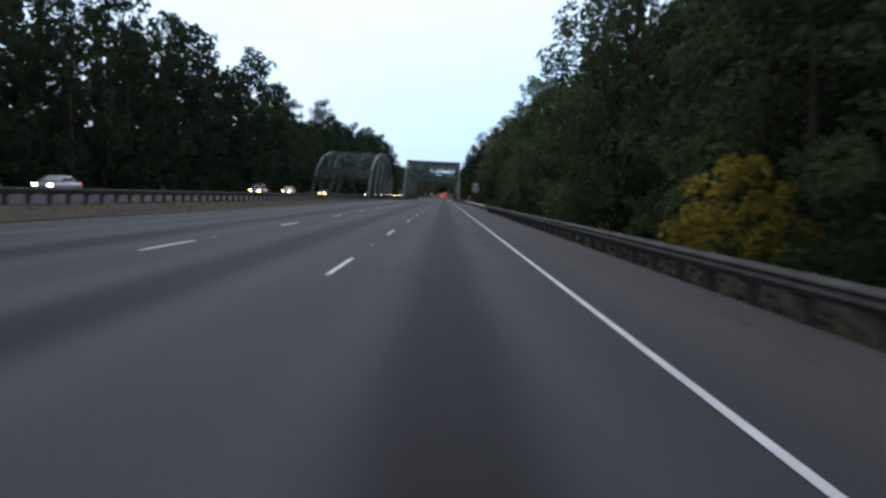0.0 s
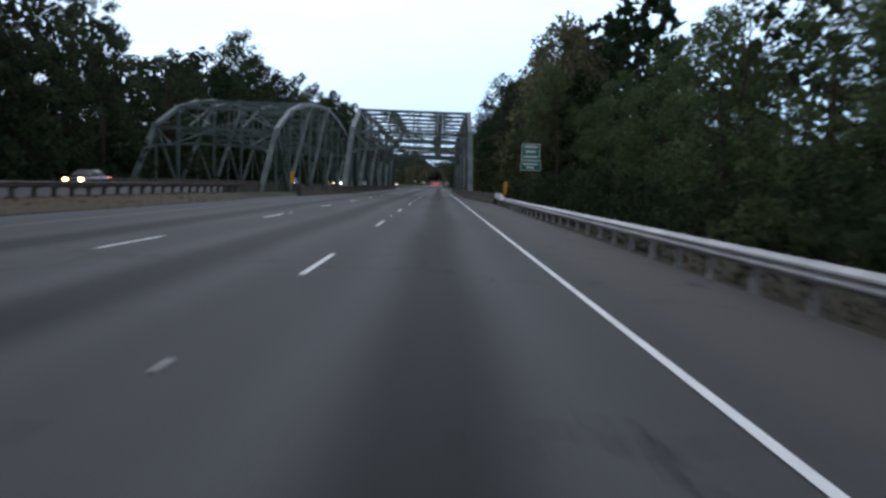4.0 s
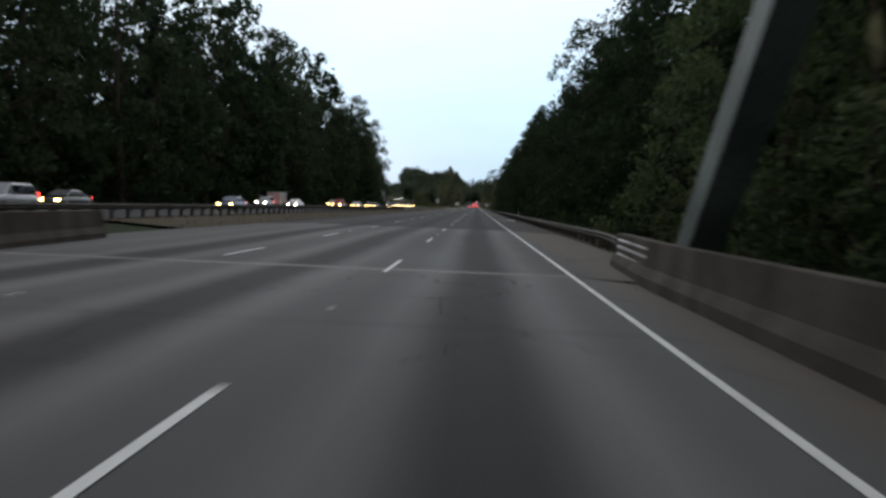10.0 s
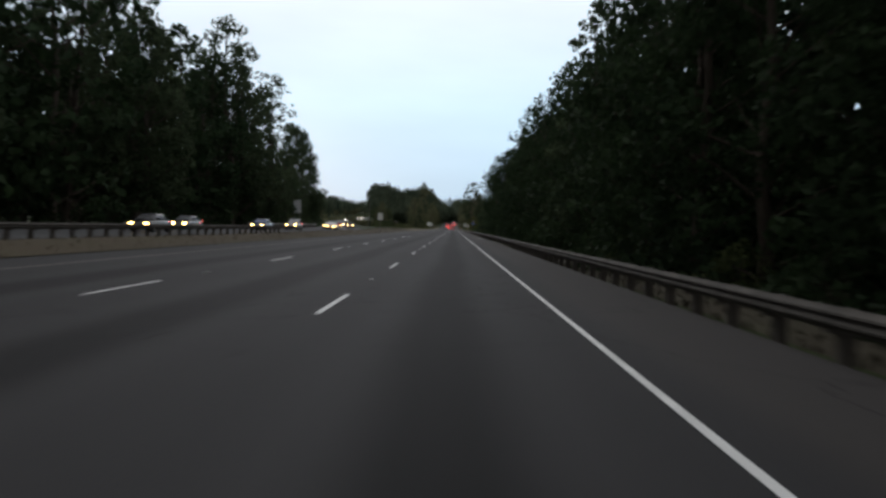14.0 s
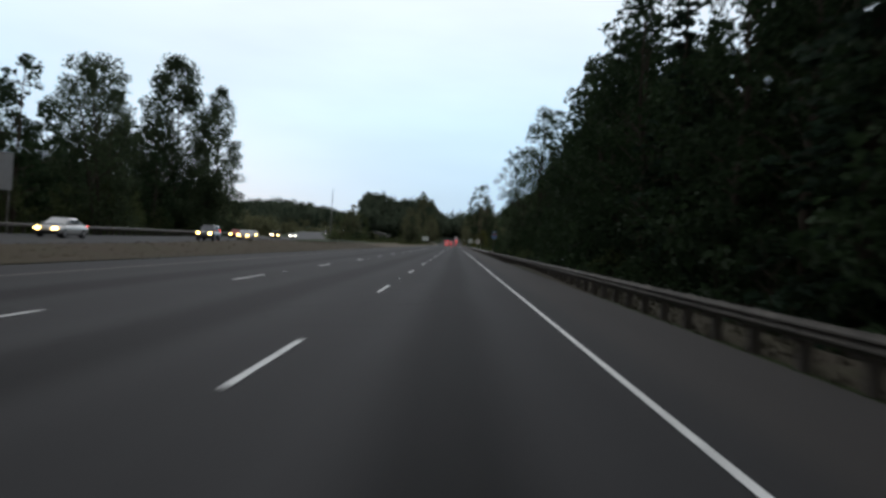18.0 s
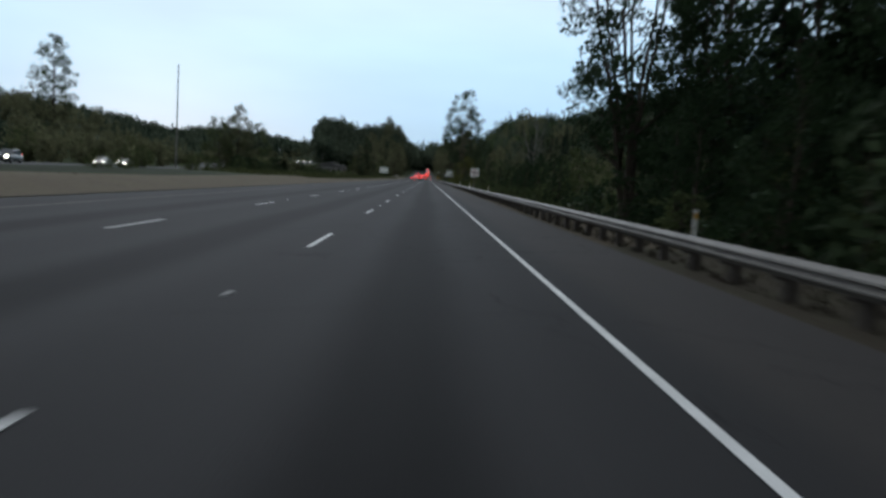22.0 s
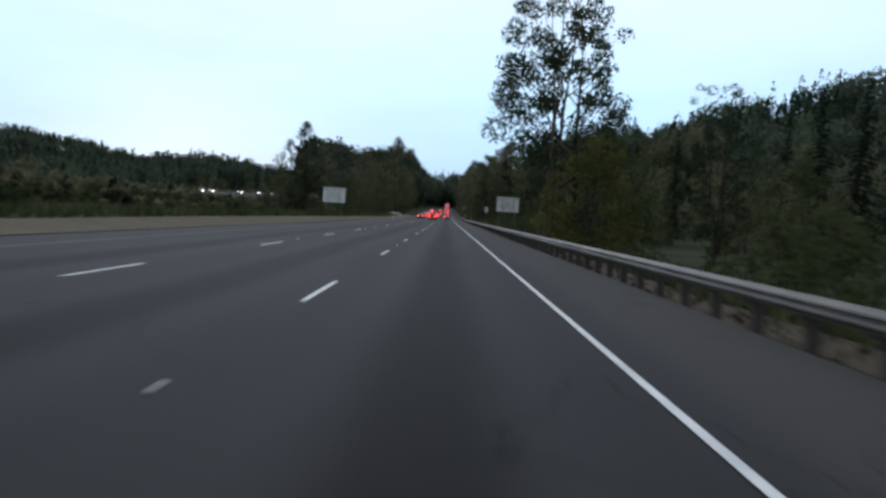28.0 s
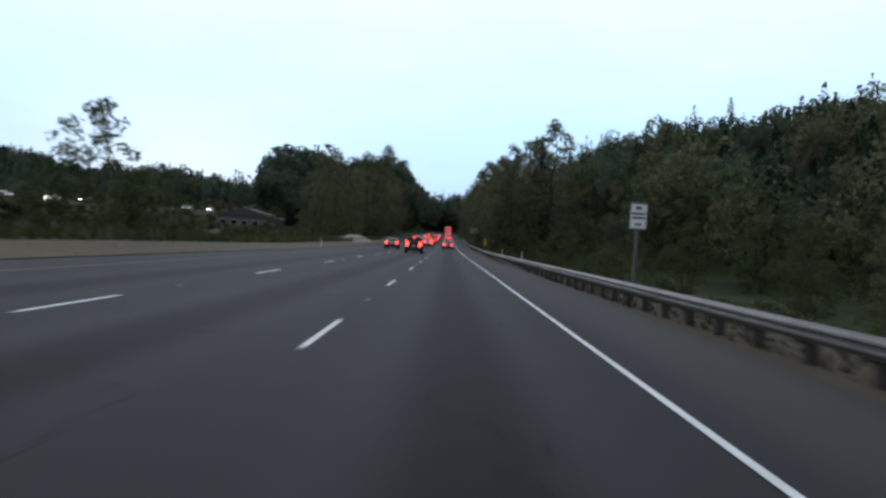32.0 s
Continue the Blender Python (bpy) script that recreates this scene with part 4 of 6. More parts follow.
def ring_at(y, w, z0, z1, r=0.12):
    w = w / 2
    return [(-w + r, y, z0), (w - r, y, z0), (w, y, z0 + r), (w, y, (z0 + z1) / 2), (w - 0.02, y, z1 - r), (w - r - 0.02, y, z1), (-w + r + 0.02, y, z1), (-w + 0.02, y, z1 - r), (-w, y, (z0 + z1) / 2), (-w, y, z0 + r)]


def vehicle(name, paint, label, m, shape, head=None, tail=None):
    """A car standing at m, nose towards +y, with its lamps lit."""
    L, W, H, deck, hood, c0, c1, c2, c3 = shape
    v = thing(name, m, label, "car")
    h = L / 2
    body = loft([ring_at(-h, W * 0.86, 0.42, deck * 0.86), ring_at(-h + 0.12, W * 0.95, 0.30, deck * 0.97), ring_at(-h + 0.5, W, 0.24, deck), ring_at(0, W, 0.22, deck),
                 ring_at(h - 1.1, W, 0.24, hood + 0.02), ring_at(h - 0.35, W * 0.96, 0.28, hood - 0.06), ring_at(h, W * 0.82, 0.40, hood - 0.2)])
    part("body", body, paint, v, smooth=True)
    part("cabin", loft([ring_at(c0, W * 0.86, deck - 0.08, deck + 0.05, 0.03), ring_at(c1, W * 0.76, deck - 0.08, H - 0.02, 0.10), ring_at(c2, W * 0.76, deck - 0.08, H, 0.10), ring_at(c3, W * 0.86, deck - 0.08, deck + 0.05, 0.03)]), paint, v)
    # glass stands just proud of the cabin
    def pane(nm, quad):
        g = bmesh.new()
        vs = [g.verts.new(p) for p in quad]
        f = g.faces.new(vs)
        bmesh.ops.solidify(g, geom=[f], thickness=0.006)
        return part(nm, g, GLASS_DARK, v)
    e = 0.012
    zt = H - 0.14
    s0 = (zt - deck) / (H - deck)
    ya, yb = c0 + (c1 - c0) * 0.18, c0 + (c1 - c0) * s0
    pane("rear_window", [(-W * 0.38, ya - e, deck + 0.12), (W * 0.38, ya - e, deck + 0.12), (W * 0.33, yb - e, zt), (-W * 0.33, yb - e, zt)])
    yc, yd = c3 + (c2 - c3) * 0.12, c3 + (c2 - c3) * s0
    pane("windscreen", [(W * 0.39, yc + e, deck + 0.08), (-W * 0.39, yc + e, deck + 0.08), (-W * 0.34, yd + e, zt), (W * 0.34, yd + e, zt)])
    for sx in (-1, 1):
        for y0, y1 in ((c1 - 0.1, (c1 + c2) / 2 - 0.06), ((c1 + c2) / 2 + 0.06, c2 + 0.1)):
            pane("side_window", [(sx * (W * 0.43 + e), y0, deck + 0.10), (sx * (W * 0.43 + e), y1, deck + 0.10), (sx * (W * 0.385 + e), y1 - 0.05, zt), (sx * (W * 0.385 + e), y0 + 0.05, zt)])
        for y in (-h + 0.85, h - 0.9):
            wheel = part("wheel", tube((sx * (W / 2 - 0.24), y, 0.33), (sx * (W / 2 + 0.01), y, 0.33), 0.33, 0.33, 18), RUBBER, v)
            part("rim", tube((sx * (W / 2), y, 0.33), (sx * (W / 2 + 0.02), y, 0.33), 0.21, 0.19, 14), ALLOY, wheel)
        tz = deck * 0.80
        up = 0.34 if H > 1.6 else 0.16
        part("tail_lamp", box(sx * W * 0.355 - 0.12, sx * W * 0.355 + 0.12, -h - 0.015, -h + 0.14, tz - 0.10, tz + up, 0.03), tail or SIGN_RED, v, "red tail lamp")
        part("headlamp", box(sx * W * 0.325 - 0.15, sx * W * 0.325 + 0.15, h - 0.16, h + 0.012, hood - 0.32, hood - 0.13, 0.03), head or ALLOY, v, "headlamp")
        part("mirror", box(sx * (W / 2 + 0.08) - 0.09, sx * (W / 2 + 0.08) + 0.09, c3 - 0.45, c3 - 0.3, deck + 0.02, deck + 0.16, 0.03), paint, v)
    part("bumper", box(-W * 0.46, W * 0.46, -h - 0.05, -h + 0.12, 0.34, 0.58, 0.04), TRIM_BLACK, v)
    part("bumper", box(-W * 0.44, W * 0.44, h - 0.10, h + 0.04, 0.30, 0.50, 0.04), TRIM_BLACK, v)
    part("number_plate", box(-0.155, 0.155, -h - 0.062, -h - 0.05, 0.66, 0.82), PLATE, v)
    part("brake_lamp", box(-0.2, 0.2, c1 - 0.03, c1 + 0.02, H - 0.07, H - 0.03), tail or SIGN_RED, v)
    return v


SUV = (4.6, 1.84, 1.70, 1.02, 1.02, -2.24, -1.75, 0.25, 1.05)
SEDAN = (4.7, 1.80, 1.44, 0.95, 0.88, -1.75, -0.95, 0.35, 1.25)
VAN = (5.1, 1.98, 1.85, 1.05, 1.05, -2.5, -2.2, 0.9, 1.75)
paints = {}
for nm, c in (("black", (0.016, 0.017, 0.02)), ("grey", (0.10, 0.105, 0.11)), ("white", (0.55, 0.55, 0.54)), ("red", (0.22, 0.02, 0.02)), ("blue", (0.02, 0.04, 0.10)), ("silver", (0.33, 0.34, 0.35))):
    paints[nm] = mat("car_paint_" + nm, c, 0.25, 0.2, 0.05, 1.0, 20.0, 0.0)

# traffic going the same way, far along the road
vehicle("suv", paints["black"], "black suv with its red tail lamps lit", pose(-3.6, 985, 0), SUV, HEAD_WHITE, TAIL)
vehicle("sedan_car", paints["grey"], "dark grey sedan with its red tail lamps lit", pose(-7.3, 1004, road_z(1004)), SEDAN, HEAD_WHITE, TAIL)
queue = [(0.0, 1032, "grey", SEDAN), (-3.7, 1045, "silver", SUV), (-7.4, 1052, "blue", SEDAN), (0.0, 1074, "red", SUV), (-3.6, 1082, "black", SEDAN), (-7.3, 1090, "white", SUV),
         (-0.1, 1112, "black", SEDAN), (-3.7, 1120, "grey", VAN), (-7.3, 1131, "silver", SEDAN), (0.1, 1150, "blue", SUV), (-3.6, 1162, "white", SEDAN), (-7.4, 1172, "grey", SUV),
         (-3.7, 1200, "red", SEDAN), (-7.3, 1212, "black", SEDAN), (0.0, 1224, "silver", SEDAN)]
for x, y, c, shape in queue:
    vehicle({SUV: "suv", SEDAN: "sedan_car", VAN: "van"}[shape], paints[c], c + " car in the queue with its brake lamps lit", pose(x, y, road_z(y), slope_at(y)), shape, HEAD_WHITE, TAIL)


def lorry(m):
    """A box trailer behind a tractor, with rows of red marker lamps."""
    v = thing("lorry", m, "pale box lorry with rows of red marker lamps", "truck")
    part("trailer", box(-1.27, 1.27, -6.5, 6.5, 1.15, 4.05, 0.04), paints["white"], v)
    part("chassis", box(-0.5, 0.5, -6.3, 9.5, 0.75, 1.12), TRIM_BLACK, v)
    part("cab", box(-1.2, 1.2, 7.2, 9.7, 0.8, 3.4, 0.15), paints["red"], v)
    part("underride_bar", box(-1.1, 1.1, -6.45, -6.3, 0.5, 0.62), GALV_OLD, v)
    for sx in (-1, 1):
        for y in (-5.4, -4.1, 5.6, 8.6):
            w = part("wheel", tube((sx * 0.75, y, 0.5), (sx * 1.22, y, 0.5), 0.5, 0.5, 18), RUBBER, v)
            part("rim", tube((sx * 1.22, y, 0.5), (sx * 1.235, y, 0.5), 0.27, 0.24, 12), ALLOY, w)
        for i, z in enumerate((1.3, 2.2, 3.1, 3.85)):
            part("marker_lamp", box(sx * 1.12 - 0.10, sx * 1.12 + 0.10, -6.56, -6.505, z - 0.06, z + 0.06), TAIL, v)
        part("tail_lamp", box(sx * 0.85 - 0.2, sx * 0.85 + 0.2, -6.52, -6.46, 0.78, 1.0), TAIL, v)
    part("marker_lamp", box(-0.45, 0.45, -6.56, -6.505, 3.88, 3.98), TAIL, v)
    part("door_bar", box(-0.03, 0.03, -6.53, -6.505, 1.25, 3.95), GALV_OLD, v)
    return v


lorry(pose(0.0, 1250, road_z(1250), slope_at(1250)))



def cargo_trailer(m):
    """A small box trailer on one axle."""
    v = thing("cargo_trailer", m, "small white box trailer behind a silver car", "trailer")
    part("box_body", box(-1.0, 1.0, -2.2, 2.0, 0.55, 2.45, 0.05), paints["white"], v)
    part("drawbar", box(-0.06, 0.06, 2.0, 3.3, 0.42, 0.54), TRIM_BLACK, v)
    for sx in (-1, 1):
        w = part("wheel", tube((sx * 1.02, -0.3, 0.33), (sx * 1.22, -0.3, 0.33), 0.33, 0.33, 16), RUBBER, v)
        part("rim", tube((sx * 1.22, -0.3, 0.33), (sx * 1.235, -0.3, 0.33), 0.2, 0.18, 12), ALLOY, w)
        part("mudguard", box(sx * 1.12 - 0.13, sx * 1.12 + 0.13, -0.75, 0.15, 0.68, 0.74, 0.02), TRIM_BLACK, v)
        part("tail_lamp", box(sx * 0.85 - 0.1, sx * 0.85 + 0.1, -2.23, -2.19, 0.62, 0.8), TAIL, v)
    return v


cargo_trailer(pose(-31.4, 394.6, 0, 0, 0, 180))

# traffic coming the other way
oncoming = [(-3.6, 388.2, "silver", SUV, 0), (-3.6, 62, "silver", SEDAN, 0), (0.1, 112, "grey", SUV, 1), (-3.5, 150, "white", SUV, 1), (0.0, 172, "black", SEDAN, 1), (3.6, 236, "grey", SEDAN, 0), (0.0, 322, "silver", SUV, 0),
            (3.6, 352, "blue", SEDAN, 1), (0.0, 392, "white", SEDAN, 0), (3.7, 408, "red", SUV, 1), (3.6, 452, "black", SEDAN, 1), (0.0, 470, "grey", SEDAN, 1), (3.7, 505, "silver", SUV, 1),
            (0.0, 560, "white", SEDAN, 1), (3.6, 588, "grey", SUV, 1), (0.0, 660, "silver", SEDAN, 1), (3.6, 676, "black", SUV, 1), 
            (-3.6, 335, "grey", SEDAN, 1), (3.6, 428, "silver", SEDAN, 1), (-3.6, 440, "white", SUV, 1), (3.7, 486, "blue", SEDAN, 1), (0.1, 522, "grey", SUV, 1), (3.7, 540, "white", SEDAN, 1), (3.6, 614, "silver", SEDAN, 1), (0.0, 630, "red", SEDAN, 1), (0.0, 715, "grey", SUV, 0), (3.5, 742, "white", SEDAN, 0),
            (0.0, 764, "white", SEDAN, 0), (3.5, 1058, "black", SUV, 0), (0.0, 1072, "white", SEDAN, 0), (3.5, 1086, "silver", SEDAN, 0), (0.0, 1110, "black", SEDAN, 0), (3.5, 1140, "grey", SUV, 0),
            (0.0, 1150, "blue", SUV, 0), (3.5, 1176, "grey", SEDAN, 0), (0.0, 1192, "silver", SUV, 0), (3.5, 1205, "white", SEDAN, 0), (0.0, 1262, "silver", SUV, 0)]
for x, y, c, shape, warm in oncoming:
    o = opposite_x(y)
    turn = math.degrees(math.atan2(opposite_x(y + 4) - opposite_x(y - 4), 8))
    vehicle({SUV: "suv", SEDAN: "sedan_car"}[shape], paints[c], c + " oncoming car with its headlamps lit", pose(o + x, y, opposite_z(y), 0, 0, 180 - turn), shape, HEAD_WARM if warm else HEAD_WHITE, TAIL)

# ---- a far house ----
hx, hy = -72, 1175
hz = land(hx, hy)
s = thing("house", pose(hx, hy, hz, 0, 0, -8), "low dark house with a shingle roof across the meadow", "house")
part("wall", box(-11, 11, -4, 4, -0.5, 4.2), SIDING, s)
part("roof", extrude_profile([(-12, 4.1), (12, 4.1), (11, 5.0), (0, 7.4), (-11, 5.0)], -4.6, 4.6), ROOFING, s)
for k in range(5):
    w = part("window", box(-9.2 + 4 * k, -7.4 + 4 * k, -4.06, -4.0, 1.6, 3.0), GLASS_DARK, s)
    part("frame", box(-9.3 + 4 * k, -7.3 + 4 * k, -4.05, -4.02, 3.0, 3.12), SIGN_WHITE, w)


# ---- trees ----
def leaf_mesh(name, centres, out, size, material, rng, flat=0.0):
    """Small bent leaf clumps, one quad each, at the given places, shaded softly along the outward directions of their clumps."""
    n = len(centres)
    a = rng.normal(size=(n, 3))
    a /= np.linalg.norm(a, axis=1)[:, None]
    b = rng.normal(size=(n, 3))
    if flat:
        a[:, 2] *= 1 - flat
        b[:, 2] *= 1 - flat
    b -= a * np.sum(a * b, axis=1)[:, None]
    b /= np.linalg.norm(b, axis=1)[:, None] + 1e-9
    face = np.cross(a, b)
    turn = np.where(np.sum(face * out, axis=1) < 0, -1.0, 1.0)[:, None]
    b, face = b * turn, face * turn
    s = size * rng.uniform(0.55, 1.3, size=(n, 1))
    c = face * s * 0.25
    v = np.stack([centres - a * s, centres - b * s * 0.55 + c, centres + a * s, centres + b * s * 0.55 + c], axis=1).reshape(-1, 3)
    me = bpy.data.meshes.new(name)
    me.vertices.add(4 * n)
    me.vertices.foreach_set("co", v.astype(np.float32).ravel())
    me.loops.add(4 * n)
    me.loops.foreach_set("vertex_index", np.arange(4 * n, dtype=np.int32))
    me.polygons.add(n)
    me.polygons.foreach_set("loop_start", np.arange(0, 4 * n, 4, dtype=np.int32))
    me.update(calc_edges=True)
    me.polygons.foreach_set("use_smooth", [True] * n)
    soft = out * 0.75 + face * 0.4
    soft /= np.linalg.norm(soft, axis=1)[:, None] + 1e-9
    me.normals_split_custom_set_from_vertices(np.repeat(soft, 4, axis=0).tolist())
    me.materials.append(material)
    return me


def outward(points, middle, lift=0.3):
    d = points - middle
    d /= np.linalg.norm(d, axis=1)[:, None] + 1e-9
    d[:, 2] += lift
    return d / (np.linalg.norm(d, axis=1)[:, None] + 1e-9)


def limb(bm, a, b, r0, r1, bend, rng, steps=3, seg=6):
    a, b = Vector(a), Vector(b)
    pts = [a.lerp(b, i / steps) + Vector(rng.normal(size=3)) * bend * (0 < i < steps) for i in range(steps + 1)]
    for i in range(steps):
        q0, q1 = r0 + (r1 - r0) * i / steps, r0 + (r1 - r0) * (i + 1) / steps
        tube(pts[i], pts[i + 1] + (pts[i + 1] - pts[i]) * 0.04, q0, q1, seg, bm)
    return pts


def broadleaf(seed, H, R, clear, leaves, leaf, leafm, barkm, clumps=70, gap=0.0, stems=1, point=1.0, low=()):
    """Trunk with limbs, and a crown of leaf clumps with gaps. Returns (trunk mesh, crown mesh)."""
    rng = np.random.default_rng(seed)
    bm = bmesh.new()
    tops = []
    for k in range(stems):
        lean = rng.normal(size=2) * H * (0.03 if stems == 1 else 0.07)
        base = rng.normal(size=2) * (0 if stems == 1 else 0.5 if H < 30 else 0.9)
        tops.append(limb(bm, (base[0], base[1], -1.0), (lean[0], lean[1], H * 0.93), (0.016 if H < 30 else 0.0125) * H / stems ** 0.5, 0.02, 0.18, rng, 6, 7))
    cs = []
    for i in range(clumps):
        h = clear + (1 - clear) * (i + rng.uniform()) / clumps
        f = (h - clear) / (1 - clear)
        width = R * (math.sin(math.pi * min(1, (f * 0.86 + 0.14) ** (0.75 * point))) ** 0.7 + 0.12)
        a = rng.uniform(0, 2 * math.pi)
        d = width * rng.uniform(0.35, 1.0) ** 0.6
        stem = tops[i % stems]
        p = stem[min(5, int(h * 6))]
        c = np.array([p.x + d * math.cos(a), p.y + d * math.sin(a), H * h])
        r = R * rng.uniform(0.20, 0.36) * (1 - 0.4 * f)
        cs.append((c, r))
        if i % 3 == 0:
            j = max(0.05, h - 0.10 - 0.05 * rng.uniform())
            q = stem[min(5, int(j * 6))]
            limb(bm, (q.x, q.y, H * j), tuple(c), 0.0045 * H * (1.1 - f * 0.7), 0.012, 0.12, rng, 2, 4)
    for x, y, z, r in low:
        # drooping limbs below the crown
        cs.append((np.array([x, y, z]), r))
        limb(bm, (0, 0, z + 2.5), (x, y, z), 0.10, 0.015, 0.25, rng, 4, 5)
    per = [max(6, int(leaves * r * r / sum(q[1] ** 2 for q in cs))) for _, r in cs]
    pts, outs = [], []
    for (c, r), n in zip(cs, per):
        if rng.uniform() < gap:
            n = n // 5
        g = rng.normal(size=(n, 3))
        g /= np.linalg.norm(g, axis=1)[:, None]
        g *= (r * rng.uniform(0.25, 1.15, size=(n, 1)) ** 0.55)
        g[:, 2] *= 0.75
        pts.append(c + g)
        outs.append(outward(c + g, c * np.array([0.55, 0.55, 1.0]) - np.array([0, 0, 0.3 * r])))
    trunk = bpy.data.meshes.new("trunk")
    bm.to_mesh(trunk)
    bm.free()
    trunk.polygons.foreach_set("use_smooth", [True] * len(trunk.polygons))
    trunk.materials.append(barkm)
    return trunk, leaf_mesh("crown", np.concatenate(pts), np.concatenate(outs), leaf, leafm, rng)


def conifer(seed, H, R, clear, leaves, leaf):
    rng = np.random.default_rng(seed)
    bm = bmesh.new()
    limb(bm, (0, 0, -1), (0, 0, H), 0.016 * H, 0.02, 0.03, rng, 6, 8)
    pts = []
    tiers = int(H * 1.5)
    tot = 0
    boughs = []
    for i in range(tiers):
        f = i / tiers
        z = H * (clear + (1 - clear) * f)
        ln0 = R * (1 - f) ** 0.85 + 0.15
        for k in range(5):
            a = rng.uniform(0, 2 * math.pi)
            ln = ln0 * rng.uniform(0.6, 1.1)
            boughs.append((z, a, ln))
            tot += ln
    for z, a, ln in boughs:
        n = max(3, int(leaves * ln / tot))
        s = rng.uniform(0.1, 1.0, size=n)
        x = s * ln
        side = rng.normal(size=n) * 0.16 * ln * (1.1 - s)
        droop = -0.28 * ln * s ** 1.5 + rng.normal(size=n) * 0.08
        pts.append(np.stack([x * math.cos(a) - side * math.sin(a), x * math.sin(a) + side * math.cos(a), z + droop], axis=1))
        if ln > 1.3 and rng.uniform() < 0.5:
            tube((0, 0, z), (math.cos(a) * ln * 0.8, math.sin(a) * ln * 0.8, z - 0.2 * ln), 0.03 + 0.008 * ln, 0.01, 4, bm)
    trunk = bpy.data.meshes.new("trunk")
    bm.to_mesh(trunk)
    bm.free()
    trunk.materials.append(BARK)
    pts = np.concatenate(pts)
    return trunk, leaf_mesh("crown", pts, outward(pts, pts * np.array([0.0, 0.0, 1.0]), 0.6), leaf, LEAF_C, rng, 0.45)


def tree(name, meshes, label, category="tree", group=""):
    t = thing(name, pose(0, 0, 0), label, category, group)
    link_mesh("trunk", meshes[0], None, t)
    link_mesh("crown", meshes[1], None, t)
    return t


kinds = {
    "edge": [tree("broadleaf_tree", broadleaf(10 + i, 19, 4.3, 0.03, 6800, 0.185, LEAF_A, BARK, 95, 0.04), "tall dense dark green broadleaf tree at the wood's edge", group="roadside woods") for i in range(3)],
    "green": [tree("broadleaf_tree", broadleaf(17 + i, 19, 4.4, 0.03, 6800, 0.185, LEAF_G, BARK, 95, 0.05), "tall leafy mid green broadleaf tree at the wood's edge", group="roadside woods") for i in range(3)],
    "maple": [tree("broadleaf_tree", broadleaf(14 + i, 20, 4.2, 0.10, 1900, 0.34, LEAF_A, BARK, 70, 0.05), "tall dark green broadleaf tree in the wood", group="roadside woods") for i in range(3)],
    "cottonwood": [tree("cottonwood_tree", broadleaf(20 + i, 27, 4.8, 0.13, 4600, 0.29, LEAF_B, BARK, 100, 0.13), "tall ragged cottonwood with an open crown", group="roadside woods") for i in range(3)],
    "grove": [tree("cottonwood_tree", broadleaf(120 + i, 24, 5.6, 0.07, 10500, 0.22, LEAF_B, BARK, 120, 0.07, 2, 1.15), "broad leafy cottonwood with a ragged crown", group="roadside woods") for i in range(3)],
    "alder": [tree("alder_tree", broadleaf(30 + i, 21, 3.4, 0.20, 5600, 0.15, LEAF_A, BARK, 100, 0.15, 3), "slender alder with dark trunks and fine leaves", group="roadside woods") for i in range(2)],
    "fir": [tree("fir_tree", conifer(40 + i, 24, 4.0, 0.08, 3400, 0.32), "dark pointed fir tree", group="roadside woods") for i in range(2)],
    "bush": [tree("bush", broadleaf(50 + i, 3.4, 2.0, 0.04, 800, 0.16, LEAF_D, BARK, 40, 0.0, 3), "rounded green bush behind the rail", "bush", "roadside bushes") for i in range(3)],
    "slope": [tree("broadleaf_tree", broadleaf(130 + i, 20, 4.8, 0.04, 4200, 0.25, LEAF_E, BARK, 90, 0.04), "round crowned mixed green tree beyond the meadow", group="slope woods") for i in range(3)],
    "thicket": [tree("bush", broadleaf(55 + i, 3.4, 2.0, 0.04, 800, 0.17, LEAF_A, BARK, 40, 0.0, 3), "dark dense bush under the wood's edge", "bush", "roadside bushes") for i in range(2)],
    "young": [tree("young_tree", broadleaf(60 + i, 9, 3.0, 0.05, 2400, 0.18, LEAF_D, BARK, 64, 0.06, 2), "bushy young green tree", "tree", "meadow trees") for i in range(3)],
}
spare = {k: list(v) for k, v in kinds.items()}
tree_rng = random.Random(5)


def plant(kind, x, y, s=1.0, label=""):
    """Sets one tree; the first of each kind is the pattern itself."""
    t = tree_rng.choice(kinds[kind])
    m = pose(x, y, land(x, y) - 0.05, tree_rng.uniform(-2, 2), tree_rng.uniform(-2, 2), tree_rng.uniform(0, 360))
    k = s * tree_rng.uniform(0.97, 1.03)
    if t in spare[kind]:
        spare[kind].remove(t)
        o = t
        o.matrix_basis = m @ Matrix.Diagonal((k, k, k, 1))
    else:
        o = copy_thing(t, m)
        o.scale = (k, k, k)
    if label:
        o["label"] = label
    return o


deep = []


def deep_wood(y0, y1, rows):
    """Notes trees deep in the wood, to be joined into one mass."""
    for x, spread, step, size, var in rows:
        y = y0 + tree_rng.uniform(0, step)
        while y < y1:
            deep.append((x + tree_rng.uniform(-spread, spread), y, size * tree_rng.uniform(1 - var, 1 + var)))
            y += step * tree_rng.uniform(0.75, 1.25)


